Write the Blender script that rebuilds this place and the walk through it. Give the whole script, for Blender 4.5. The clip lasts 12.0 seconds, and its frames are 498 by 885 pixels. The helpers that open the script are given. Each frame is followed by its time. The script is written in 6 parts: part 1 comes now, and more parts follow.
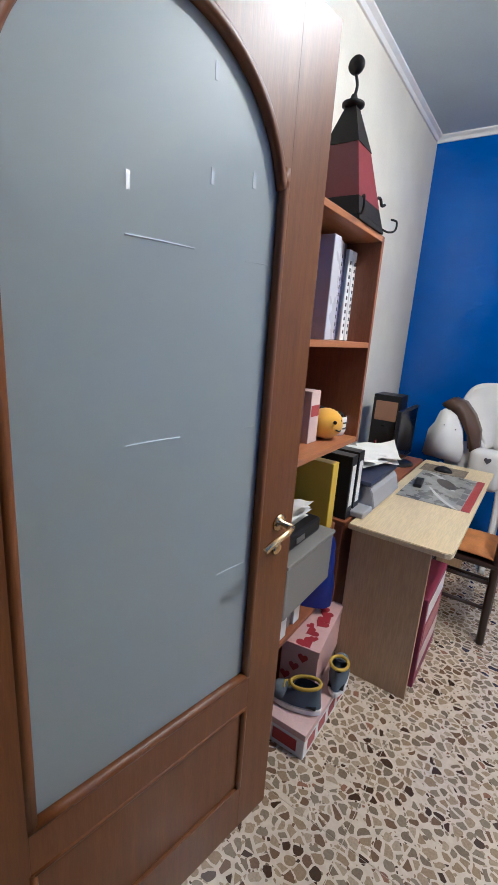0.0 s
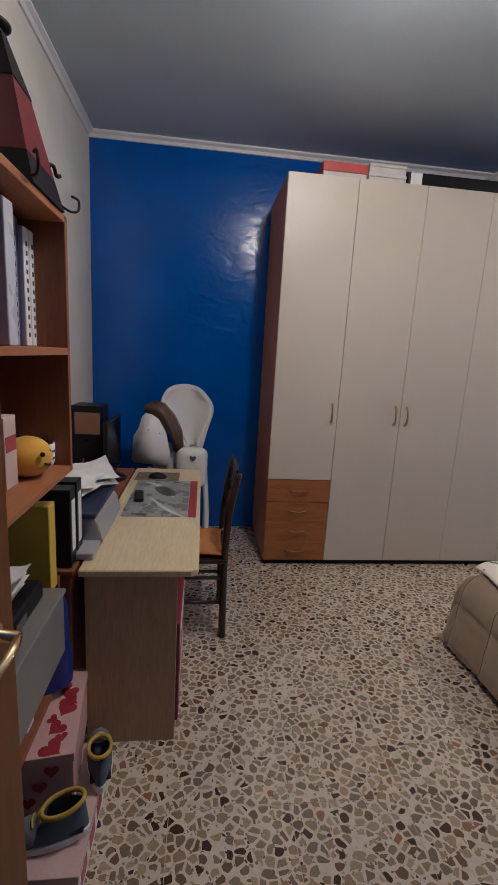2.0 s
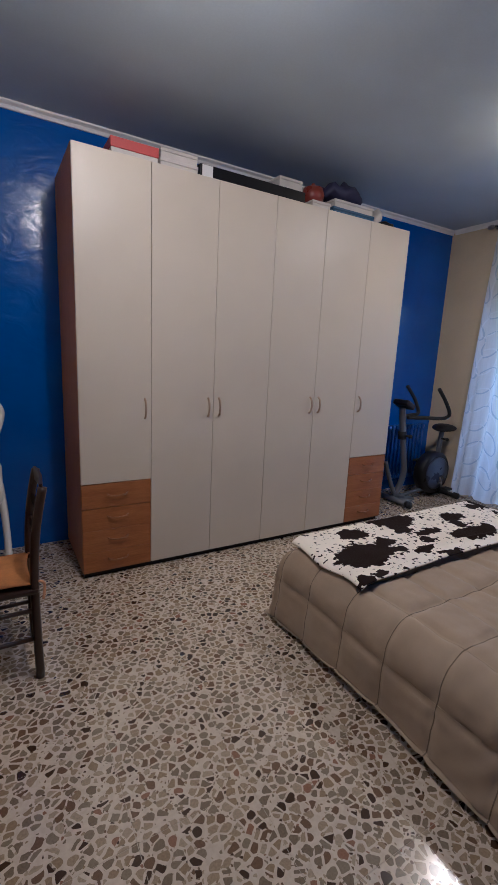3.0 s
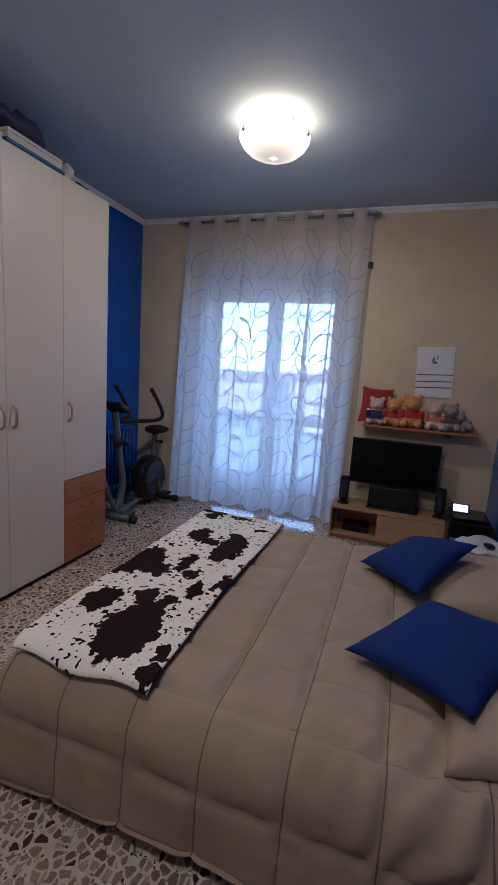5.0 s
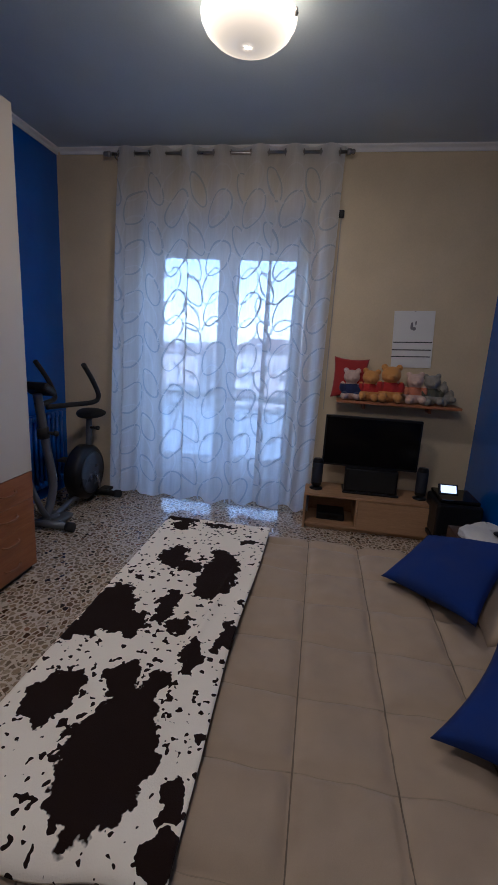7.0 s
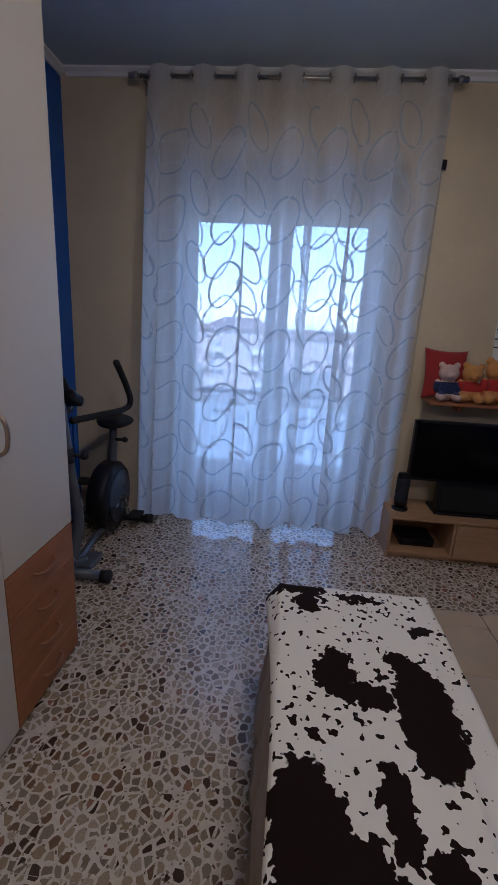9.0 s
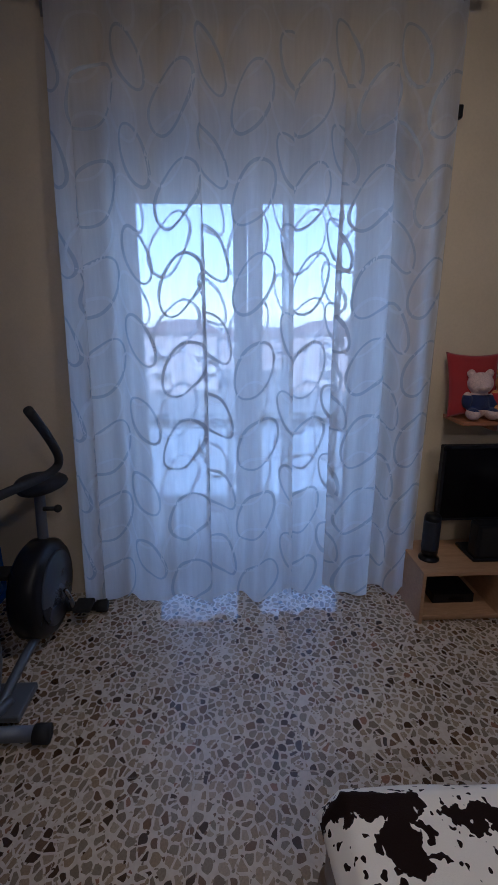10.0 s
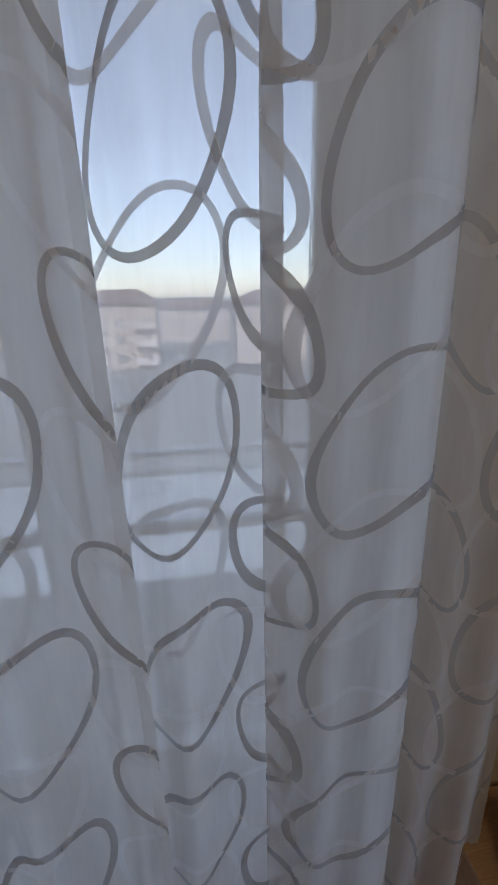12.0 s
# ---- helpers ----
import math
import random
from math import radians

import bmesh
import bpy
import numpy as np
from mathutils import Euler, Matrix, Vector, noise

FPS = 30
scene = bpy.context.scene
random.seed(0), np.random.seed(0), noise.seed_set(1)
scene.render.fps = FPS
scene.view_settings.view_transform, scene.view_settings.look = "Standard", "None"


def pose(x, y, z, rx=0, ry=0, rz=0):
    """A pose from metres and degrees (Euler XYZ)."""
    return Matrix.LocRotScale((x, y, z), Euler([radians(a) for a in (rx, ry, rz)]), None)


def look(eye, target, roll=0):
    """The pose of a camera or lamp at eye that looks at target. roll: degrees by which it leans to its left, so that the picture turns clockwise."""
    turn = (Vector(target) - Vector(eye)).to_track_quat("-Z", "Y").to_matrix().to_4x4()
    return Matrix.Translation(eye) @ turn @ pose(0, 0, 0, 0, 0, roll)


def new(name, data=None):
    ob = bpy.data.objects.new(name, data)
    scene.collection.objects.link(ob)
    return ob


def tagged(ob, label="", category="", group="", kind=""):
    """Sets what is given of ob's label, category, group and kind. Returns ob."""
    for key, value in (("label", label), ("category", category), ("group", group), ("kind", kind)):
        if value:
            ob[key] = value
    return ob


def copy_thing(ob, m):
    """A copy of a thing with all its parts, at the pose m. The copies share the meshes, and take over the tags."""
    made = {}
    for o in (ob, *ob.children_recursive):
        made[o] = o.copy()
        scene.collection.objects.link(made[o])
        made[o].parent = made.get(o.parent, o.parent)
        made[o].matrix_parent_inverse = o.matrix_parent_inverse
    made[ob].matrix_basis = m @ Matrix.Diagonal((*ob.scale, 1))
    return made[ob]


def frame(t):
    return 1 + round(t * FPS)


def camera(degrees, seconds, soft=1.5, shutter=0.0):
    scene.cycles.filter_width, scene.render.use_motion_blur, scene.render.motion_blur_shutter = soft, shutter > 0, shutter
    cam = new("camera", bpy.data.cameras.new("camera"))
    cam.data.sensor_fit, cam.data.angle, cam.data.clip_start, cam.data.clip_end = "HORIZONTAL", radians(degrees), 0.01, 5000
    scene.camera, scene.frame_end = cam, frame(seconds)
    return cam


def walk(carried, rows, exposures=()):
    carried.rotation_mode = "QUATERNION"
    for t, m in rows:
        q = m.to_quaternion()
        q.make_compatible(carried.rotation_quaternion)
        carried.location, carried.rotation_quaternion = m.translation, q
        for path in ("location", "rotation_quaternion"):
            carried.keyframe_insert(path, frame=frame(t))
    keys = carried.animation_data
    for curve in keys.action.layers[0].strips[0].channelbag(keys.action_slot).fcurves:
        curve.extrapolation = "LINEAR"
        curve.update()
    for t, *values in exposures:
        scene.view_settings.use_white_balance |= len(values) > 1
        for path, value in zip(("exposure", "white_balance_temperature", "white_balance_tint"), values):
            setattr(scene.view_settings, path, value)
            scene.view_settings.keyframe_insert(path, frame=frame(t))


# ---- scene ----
cam = camera(59.7, 12.0)
PATH = [
    (0, (0.854, 0.848, 1.478), (-0.22, 2.46, 0.979), 4.1),
    (0.5, (0.736, 0.898, 1.471), (0.435, 2.828, 1.04), 4.1),
    (1, (0.68, 0.946, 1.475), (0.707, 2.902, 1.061), 4.0),
    (1.5, (0.682, 1.058, 1.478), (0.746, 3.015, 1.07), 3.0),
    (2, (0.68, 1.094, 1.475), (0.904, 3.042, 1.081), 3.3),
    (2.5, (0.68, 1.105, 1.494), (1.31, 2.961, 1.101), 2.6),
    (4.5, (1.01, 1.745, 1.46), (2.74, 2.693, 1.129), 4.5),
    (5, (1.066, 1.848, 1.482), (2.935, 2.48, 1.152), 3.9),
    (5.5, (1.228, 1.97, 1.465), (3.142, 2.448, 1.135), 3.9),
    (6, (1.431, 2.069, 1.476), (3.359, 2.456, 1.114), 2.9),
    (6.5, (1.509, 2.154, 1.465), (3.44, 2.481, 1.061), 3.3),
    (8.5, (1.988, 2.917, 1.447), (3.907, 3.161, 0.936), 2.9),
    (9, (2.234, 3.101, 1.482), (4.16, 3.248, 0.961), 3.2),
    (9.5, (2.545, 3.226, 1.522), (4.478, 3.175, 1.011), -0.6),
    (10, (3.032, 3.302, 1.539), (4.962, 3.233, 1.021), -0.3),
    (10.5, (3.475, 3.339, 1.532), (5.394, 3.16, 0.999), 0.3),
    (11, (3.885, 3.308, 1.548), (5.781, 3.016, 0.983), -2.2),
    (11.5, (4.297, 3.143, 1.547), (6.194, 2.918, 0.957), -2.3),
    (12, (4.653, 2.913, 1.547), (6.523, 2.62, 0.902), -1.2),
]
walk(cam, [(t, look(eye, target, roll)) for t, eye, target, roll in PATH],
     exposures=[(0.0, 4.05, 4400, 5), (0.5, 3.75, 4700, 9), (1.0, 3.05, 4750, 11), (1.5, 2.83, 4750, 11), (2.7, 2.9, 4650, 13), (4.3, 2.5, 4450, 14), (5.0, 2.38, 4480, 14), (6.5, 2.14, 4600, 13),
                (8.5, 2.02, 4500, 14), (10.5, 1.77, 4550, 14), (11.5, 1.50, 5450, 14), (12.0, 1.34, 6200, 13)])

# ---- light ----
world = bpy.data.worlds.new("sky")
scene.world = world
world.use_nodes = True
wn = world.node_tree.nodes
sky = wn.new("ShaderNodeTexSky")
sky.sky_type, sky.sun_disc = "NISHITA", False
sky.sun_elevation, sky.sun_rotation = radians(40), radians(270)
sky.dust_density, sky.ozone_density = 0.7, 2.0
haze = wn.new("ShaderNodeHueSaturation")      # thin white haze over the whole sky
haze.inputs["Saturation"].default_value = 0.72
world.node_tree.links.new(sky.outputs[0], haze.inputs["Color"])
world.node_tree.links.new(haze.outputs[0], wn["Background"].inputs[0])
wn["Background"].inputs[1].default_value = 0.15
sun = new("sun", bpy.data.lights.new("sun", "SUN"))
sun.data.energy, sun.data.angle, sun.data.color = 2.0, radians(10), (1, 0.92, 0.84)
sun.matrix_world = look((-18, 2, 15), (0, 0, 0))

LAMPS = ((3.83, 2.75), (1.37, 2.46))
for (lx, ly), watts, halo in zip(LAMPS, (1.9, 0.4), (0.32, 6.2)):
    disc = new("lamp_light", bpy.data.lights.new("lamp_light", "AREA"))
    disc.data.shape, disc.data.size, disc.data.energy, disc.data.color = "DISK", 0.20, watts, (1.0, 0.74, 0.50)
    disc.location = (lx, ly, 2.80)
    bulb = new("lamp_bulb", bpy.data.lights.new("lamp_bulb", "POINT"))
    bulb.data.energy, bulb.data.color, bulb.data.shadow_soft_size = halo, (1.0, 0.75, 0.52), 0.05
    bulb.location = (lx, ly, 2.83)

# ---- materials ----
def nodes_of(name):
    m = bpy.data.materials.new(name)
    m.use_nodes = True
    nt = m.node_tree
    return m, nt, nt.nodes["Principled BSDF"]


def ramp(nt, stops, mode="LINEAR"):
    r = nt.nodes.new("ShaderNodeValToRGB")
    r.color_ramp.interpolation = mode
    els = r.color_ramp.elements
    while len(els) < len(stops):
        els.new(0.5)
    for e, (p, c) in zip(els, stops):
        e.position, e.color = p, (*c, 1)
    return r


def noise_tex(nt, scale, detail=3, stretch=None, rough=0.55):
    tc = nt.nodes.new("ShaderNodeTexCoord")
    n = nt.nodes.new("ShaderNodeTexNoise")
    n.inputs["Scale"].default_value, n.inputs["Detail"].default_value, n.inputs["Roughness"].default_value = scale, detail, rough
    if stretch:
        mp = nt.nodes.new("ShaderNodeMapping")
        mp.inputs["Scale"].default_value = stretch
        nt.links.new(tc.outputs["Object"], mp.inputs[0])
        nt.links.new(mp.outputs[0], n.inputs["Vector"])
    else:
        nt.links.new(tc.outputs["Object"], n.inputs["Vector"])
    return n


def mix(nt, fac, a, b, mode="MIX"):
    m = nt.nodes.new("ShaderNodeMix")
    m.data_type, m.blend_type = "RGBA", mode
    for sock, v in ((m.inputs[0], fac), (m.inputs[6], a), (m.inputs[7], b)):
        if isinstance(v, bpy.types.NodeSocket):
            nt.links.new(v, sock)
        elif isinstance(v, (int, float)):
            sock.default_value = v
        else:
            sock.default_value = (*v, 1)
    return m.outputs[2]


def bumped(nt, p, socket, strength, dist=0.002):
    b = nt.nodes.new("ShaderNodeBump")
    b.inputs["Strength"].default_value, b.inputs["Distance"].default_value = strength, dist
    nt.links.new(socket, b.inputs["Height"])
    nt.links.new(b.outputs[0], p.inputs["Normal"])


def paint(name, col, rough=0.5, metal=0.0, var=0.12, scale=6.0, fine=120.0, bump=0.15, sheen=0.0, coat=0.0):
    """A plain surface with faint patches, fine grain and uneven gloss."""
    m, nt, p = nodes_of(name)
    a, b = noise_tex(nt, scale), noise_tex(nt, fine, 2)
    dark = tuple(c * (1 - var) for c in col)
    lite = tuple(min(1, c * (1 + var * 0.6)) for c in col)
    r = ramp(nt, [(0.3, dark), (0.7, lite)])
    nt.links.new(a.outputs[0], r.inputs[0])
    g = ramp(nt, [(0.35, (1 - var * 0.5,) * 3), (0.65, (1, 1, 1))])
    nt.links.new(b.outputs[0], g.inputs[0])
    nt.links.new(mix(nt, 1.0, r.outputs[0], g.outputs[0], "MULTIPLY"), p.inputs["Base Color"])
    rr = ramp(nt, [(0.3, (max(0.03, rough - 0.08),) * 3), (0.7, (min(1, rough + 0.08),) * 3)])
    nt.links.new(a.outputs[0], rr.inputs[0])
    nt.links.new(rr.outputs[0], p.inputs["Roughness"])
    p.inputs["Metallic"].default_value = metal
    p.inputs["Sheen Weight"].default_value = sheen
    p.inputs["Coat Weight"].default_value = coat
    if bump:
        bumped(nt, p, b.outputs[0], bump)
    return m


def wood(name, dark, lite, rough=0.4, along="z", scale=1.0, coat=0.0):
    m, nt, p = nodes_of(name)
    st = {"x": (1.2, 16, 16), "y": (16, 1.2, 16), "z": (16, 16, 1.2)}[along]
    a = noise_tex(nt, 3.0 * scale, 5, st, 0.65)
    b = noise_tex(nt, 22.0 * scale, 2, st)
    r = ramp(nt, [(0.25, dark), (0.75, lite)])
    nt.links.new(a.outputs[0], r.inputs[0])
    g = ramp(nt, [(0.4, (0.86,) * 3), (0.6, (1, 1, 1))])
    nt.links.new(b.outputs[0], g.inputs[0])
    nt.links.new(mix(nt, 1.0, r.outputs[0], g.outputs[0], "MULTIPLY"), p.inputs["Base Color"])
    p.inputs["Roughness"].default_value = rough
    p.inputs["Coat Weight"].default_value = coat
    bumped(nt, p, b.outputs[0], 0.12, 0.001)
    return m


def stucco_blue():
    """Waxed trowelled blue plaster: soft clouds, glossy flats between overlapping trowel strokes."""
    m, nt, p = nodes_of("blue_trowelled_paint")
    a, b, c = noise_tex(nt, 3.5, 5, None, 0.6), noise_tex(nt, 5.0, 3, (1, 1, 1.5), 0.5), noise_tex(nt, 17.0, 3, (1.0, 1.0, 1.3), 0.6)
    b.inputs["Distortion"].default_value = 0.9
    c.inputs["Distortion"].default_value = 1.5
    r = ramp(nt, [(0.25, (0.007, 0.080, 0.37)), (0.75, (0.010, 0.110, 0.47))])
    nt.links.new(a.outputs[0], r.inputs[0])
    nt.links.new(r.outputs[0], p.inputs["Base Color"])
    rr = ramp(nt, [(0.3, (0.15,) * 3), (0.7, (0.24,) * 3)])
    nt.links.new(c.outputs[0], rr.inputs[0])
    nt.links.new(rr.outputs[0], p.inputs["Roughness"])
    relief = nt.nodes.new("ShaderNodeMath")
    relief.operation = "MULTIPLY_ADD"
    relief.inputs[1].default_value = 0.07
    nt.links.new(c.outputs[0], relief.inputs[0])
    nt.links.new(b.outputs[0], relief.inputs[2])
    bumped(nt, p, relief.outputs[0], 0.45, 0.011)
    return m


def terrazzo():
    """Polished floor tiles of broken tan, grey and brown stone chips of two sizes in cream cement."""
    m, nt, p = nodes_of("terrazzo")
    geo = nt.nodes.new("ShaderNodeNewGeometry")

    def math_node(op, a, b=None, c=None):
        n = nt.nodes.new("ShaderNodeMath")
        n.operation = op
        for sock, v in zip(n.inputs, (a, b, c)):
            if isinstance(v, bpy.types.NodeSocket):
                nt.links.new(v, sock)
            elif v is not None:
                sock.default_value = v
        return n.outputs[0]

    warp = noise_tex(nt, 14, 2)
    nt.links.new(geo.outputs["Position"], warp.inputs["Vector"])
    push = nt.nodes.new("ShaderNodeVectorMath")
    push.operation = "MULTIPLY_ADD"
    push.inputs[1].default_value = (0.026, 0.026, 0)
    nt.links.new(warp.outputs[1], push.inputs[0])
    nt.links.new(geo.outputs["Position"], push.inputs[2])
    stops = [(0.0, (0.06, 0.034, 0.02)), (0.09, (0.17, 0.105, 0.06)), (0.22, (0.31, 0.225, 0.135)), (0.38, (0.26, 0.205, 0.14)),
             (0.54, (0.37, 0.285, 0.185)), (0.70, (0.21, 0.16, 0.105)), (0.84, (0.42, 0.335, 0.23)), (0.97, (0.28, 0.15, 0.09))]

    def chips(scale, turn, stretch, lo, span, keep):
        """Angular stones: (where they lie, their colour)."""
        mp = nt.nodes.new("ShaderNodeMapping")
        mp.inputs["Rotation"].default_value = (0, 0, turn)
        mp.inputs["Scale"].default_value = (1, stretch, 1)
        nt.links.new(push.outputs[0], mp.inputs[0])
        cells, edge = nt.nodes.new("ShaderNodeTexVoronoi"), nt.nodes.new("ShaderNodeTexVoronoi")
        edge.feature = "DISTANCE_TO_EDGE"
        for v in (cells, edge):
            v.voronoi_dimensions = "2D"
            v.inputs["Scale"].default_value = scale
            v.inputs["Randomness"].default_value = 1.0
            nt.links.new(mp.outputs[0], v.inputs["Vector"])
        sep = nt.nodes.new("ShaderNodeSeparateColor")
        nt.links.new(cells.outputs["Color"], sep.inputs[0])
        inside = math_node("GREATER_THAN", edge.outputs["Distance"], math_node("MULTIPLY_ADD", sep.outputs[1], span, lo))
        round_off = math_node("LESS_THAN", cells.outputs["Distance"], math_node("MULTIPLY_ADD", sep.outputs[2], 0.20, 0.44))
        there = math_node("MULTIPLY", math_node("MULTIPLY", inside, round_off), math_node("LESS_THAN", sep.outputs[2], keep))
        col = ramp(nt, stops, "CONSTANT")
        nt.links.new(sep.outputs[0], col.inputs[0])
        return there, col.outputs[0]

    grain = noise_tex(nt, 150, 3)
    nt.links.new(geo.outputs["Position"], grain.inputs["Vector"])
    gr = ramp(nt, [(0.3, (0.78,) * 3), (0.7, (1.08,) * 3)])
    nt.links.new(grain.outputs[0], gr.inputs[0])
    cement = ramp(nt, [(0.35, (0.58, 0.49, 0.375)), (0.65, (0.67, 0.58, 0.455))])
    cloud = noise_tex(nt, 45, 4)
    nt.links.new(geo.outputs["Position"], cloud.inputs["Vector"])
    nt.links.new(cloud.outputs[0], cement.inputs[0])
    base = cement.outputs[0]
    for args in ((70, 1.1, 1.0, 0.13, 0.20, 0.40), (28, 0.4, 1.12, 0.068, 0.125, 0.96)):
        there, col = chips(*args)
        base = mix(nt, there, base, mix(nt, 1.0, col, gr.outputs[0], "MULTIPLY"))
    info = nt.nodes.new("ShaderNodeObjectInfo")
    tone = ramp(nt, [(0, (0.94,) * 3), (1, (1, 1, 1))])
    nt.links.new(info.outputs["Random"], tone.inputs[0])
    nt.links.new(mix(nt, 1.0, base, tone.outputs[0], "MULTIPLY"), p.inputs["Base Color"])
    dull = noise_tex(nt, 2.2, 4)
    nt.links.new(geo.outputs["Position"], dull.inputs["Vector"])
    rr = ramp(nt, [(0.3, (0.08,) * 3), (0.7, (0.20,) * 3)])
    nt.links.new(dull.outputs[0], rr.inputs[0])
    nt.links.new(rr.outputs[0], p.inputs["Roughness"])
    p.inputs["Coat Weight"].default_value, p.inputs["Coat Roughness"].default_value = 0.6, 0.10
    return m


def sheer(name, clear, col, through_light=0.5):
    """Thin woven voile: partly see-through, partly scattering."""
    m, nt, p = nodes_of(name)
    nt.nodes.remove(p)
    out = nt.nodes["Material Output"]
    tr, df, tl = (nt.nodes.new("ShaderNodeBsdf" + k) for k in ("Transparent", "Diffuse", "Translucent"))
    df.inputs[0].default_value = tl.inputs[0].default_value = (*col, 1)
    a, b = nt.nodes.new("ShaderNodeMixShader"), nt.nodes.new("ShaderNodeMixShader")
    a.inputs[0].default_value = through_light
    nt.links.new(df.outputs[0], a.inputs[1])
    nt.links.new(tl.outputs[0], a.inputs[2])
    weave = noise_tex(nt, 60, 3, (1, 1, 0.12))
    r = ramp(nt, [(0.3, (clear - 0.03,) * 3), (0.7, (clear + 0.03,) * 3)])
    nt.links.new(weave.outputs[0], r.inputs[0])
    nt.links.new(r.outputs[0], b.inputs[0])
    nt.links.new(a.outputs[0], b.inputs[1])
    nt.links.new(tr.outputs[0], b.inputs[2])
    nt.links.new(b.outputs[0], out.inputs[0])
    return m


def clear_glass(name, col=(1, 1, 1), rough=0.0):
    m, nt, p = nodes_of(name)
    p.inputs["Base Color"].default_value = (*col, 1)
    p.inputs["Roughness"].default_value = rough
    p.inputs["Transmission Weight"].default_value = 1
    p.inputs["IOR"].default_value = 1.45
    return m


def glow(name, col, strength):
    m, nt, p = nodes_of(name)
    p.inputs["Base Color"].default_value = (0.8, 0.78, 0.7, 1)
    p.inputs["Roughness"].default_value = 0.25
    p.inputs["Emission Color"].default_value = (*col, 1)
    p.inputs["Emission Strength"].default_value = strength
    return m


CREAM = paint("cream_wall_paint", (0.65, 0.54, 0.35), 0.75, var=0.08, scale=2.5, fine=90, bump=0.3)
# the cream again, lightened: lamplight on the west wall is put into the paint
LITCREAM = paint("lamplit_cream_wall_paint", (0.76, 0.72, 0.61), 0.7, var=0.08, scale=2.5, fine=90, bump=0.3)
# white ceiling; the blue light bounced off the walls is tinted into it
CEIL = paint("blue_cast_ceiling_paint", (0.52, 0.585, 0.625), 0.8, var=0.07, scale=1.5, fine=80, bump=0.25)
BLUE = stucco_blue()
WHITE = paint("white_gloss_paint", (0.80, 0.79, 0.76), 0.4, var=0.04, bump=0.05)
TERRAZZO = terrazzo()
GROUT = paint("cement_joint", (0.56, 0.48, 0.37), 0.7)
DOORWOOD = wood("reddish_brown_door_wood", (0.120, 0.037, 0.006), (0.185, 0.063, 0.010), 0.42, coat=0.12)
CARCASS = wood("dark_cherry_veneer", (0.38, 0.14, 0.042), (0.50, 0.21, 0.07), 0.55)
DRAWER = wood("orange_cherry_veneer", (0.27, 0.090, 0.021), (0.39, 0.150, 0.038), 0.5, "x")
IVORY = paint("ivory_laminate", (0.60, 0.53, 0.42), 0.42, var=0.035, scale=2, fine=200, bump=0.08)
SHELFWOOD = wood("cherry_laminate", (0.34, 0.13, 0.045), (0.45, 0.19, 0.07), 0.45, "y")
# same cherry about a third darker, for uprights, backs, cabinet and lower shelf
PANELWOOD = wood("darker_cherry_laminate", (0.22, 0.075, 0.028), (0.30, 0.11, 0.042), 0.45)
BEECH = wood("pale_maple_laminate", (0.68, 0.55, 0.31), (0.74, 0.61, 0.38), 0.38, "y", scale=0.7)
# desk top's maple darkened: shade on the panels is put into the colour
BEECHSHADE = wood("pale_maple_shaded", (0.47, 0.315, 0.16), (0.52, 0.355, 0.19), 0.5, scale=0.5)
OAK = wood("light_oak_laminate", (0.40, 0.235, 0.115), (0.52, 0.325, 0.17), 0.45, "y")
METAL = paint("brushed_steel", (0.45, 0.43, 0.40), 0.3, 1.0, var=0.06, fine=300, bump=0.05)
BRASS = paint("worn_brass", (0.70, 0.52, 0.28), 0.22, 1.0, var=0.1, fine=200, bump=0.05)
BLACK = paint("black_plastic", (0.012, 0.012, 0.014), 0.35, var=0.2, bump=0.08)
SCREEN = paint("black_screen", (0.004, 0.004, 0.005), 0.15, var=0.1, bump=0)
for dark in (BLACK, SCREEN):
    dark.node_tree.nodes["Principled BSDF"].inputs["Specular IOR Level"].default_value = 0.22
DUVET = paint("beige_quilted_cotton", (0.385, 0.295, 0.20), 0.85, var=0.10, scale=7, fine=420, bump=0.25, sheen=0.15)
BLUECLOTH = paint("royal_blue_cotton", (0.001, 0.020, 0.155), 0.9, var=0.15, scale=8, fine=350, bump=0.35)
SHEER = sheer("white_voile", 0.255, (0.95, 0.95, 0.95), 0.82)
RINGS = sheer("ring_weave", 0.15, (0.58, 0.64, 0.71), 0.26)
PALERINGS = sheer("pale_ring_weave", 0.17, (0.90, 0.91, 0.93), 0.72)
GLASS = clear_glass("window_glass")

# ---- builders ----
PLACE = {}


def thing(name, label, category, base=(0, 0, 0), rz=0.0, group="", kind=""):
    ob = new(name)
    ob.matrix_basis = pose(*base, 0, 0, rz)
    PLACE[ob] = ob.matrix_basis.copy()
    return tagged(ob, label, category, group, kind)


def part(name, bm, material, parent=None, label="", smooth=False):
    me = bpy.data.meshes.new(name)
    bmesh.ops.recalc_face_normals(bm, faces=bm.faces)
    if parent is not None:
        bm.transform(PLACE[parent].inverted())
    bm.to_mesh(me)
    bm.free()
    for mt in material if isinstance(material, (list, tuple)) else [material]:
        me.materials.append(mt)
    if smooth:
        for f in me.polygons:
            f.use_smooth = True
    ob = new(name, me)
    if parent is not None:
        ob.parent = parent
        PLACE[ob] = PLACE[parent]
    else:
        PLACE[ob] = Matrix.Identity(4)
    if label:
        tagged(ob, label)
    return ob


def structure(name, bm, material, label, category):
    return tagged(part(name, bm, material), label, category, kind="structure")


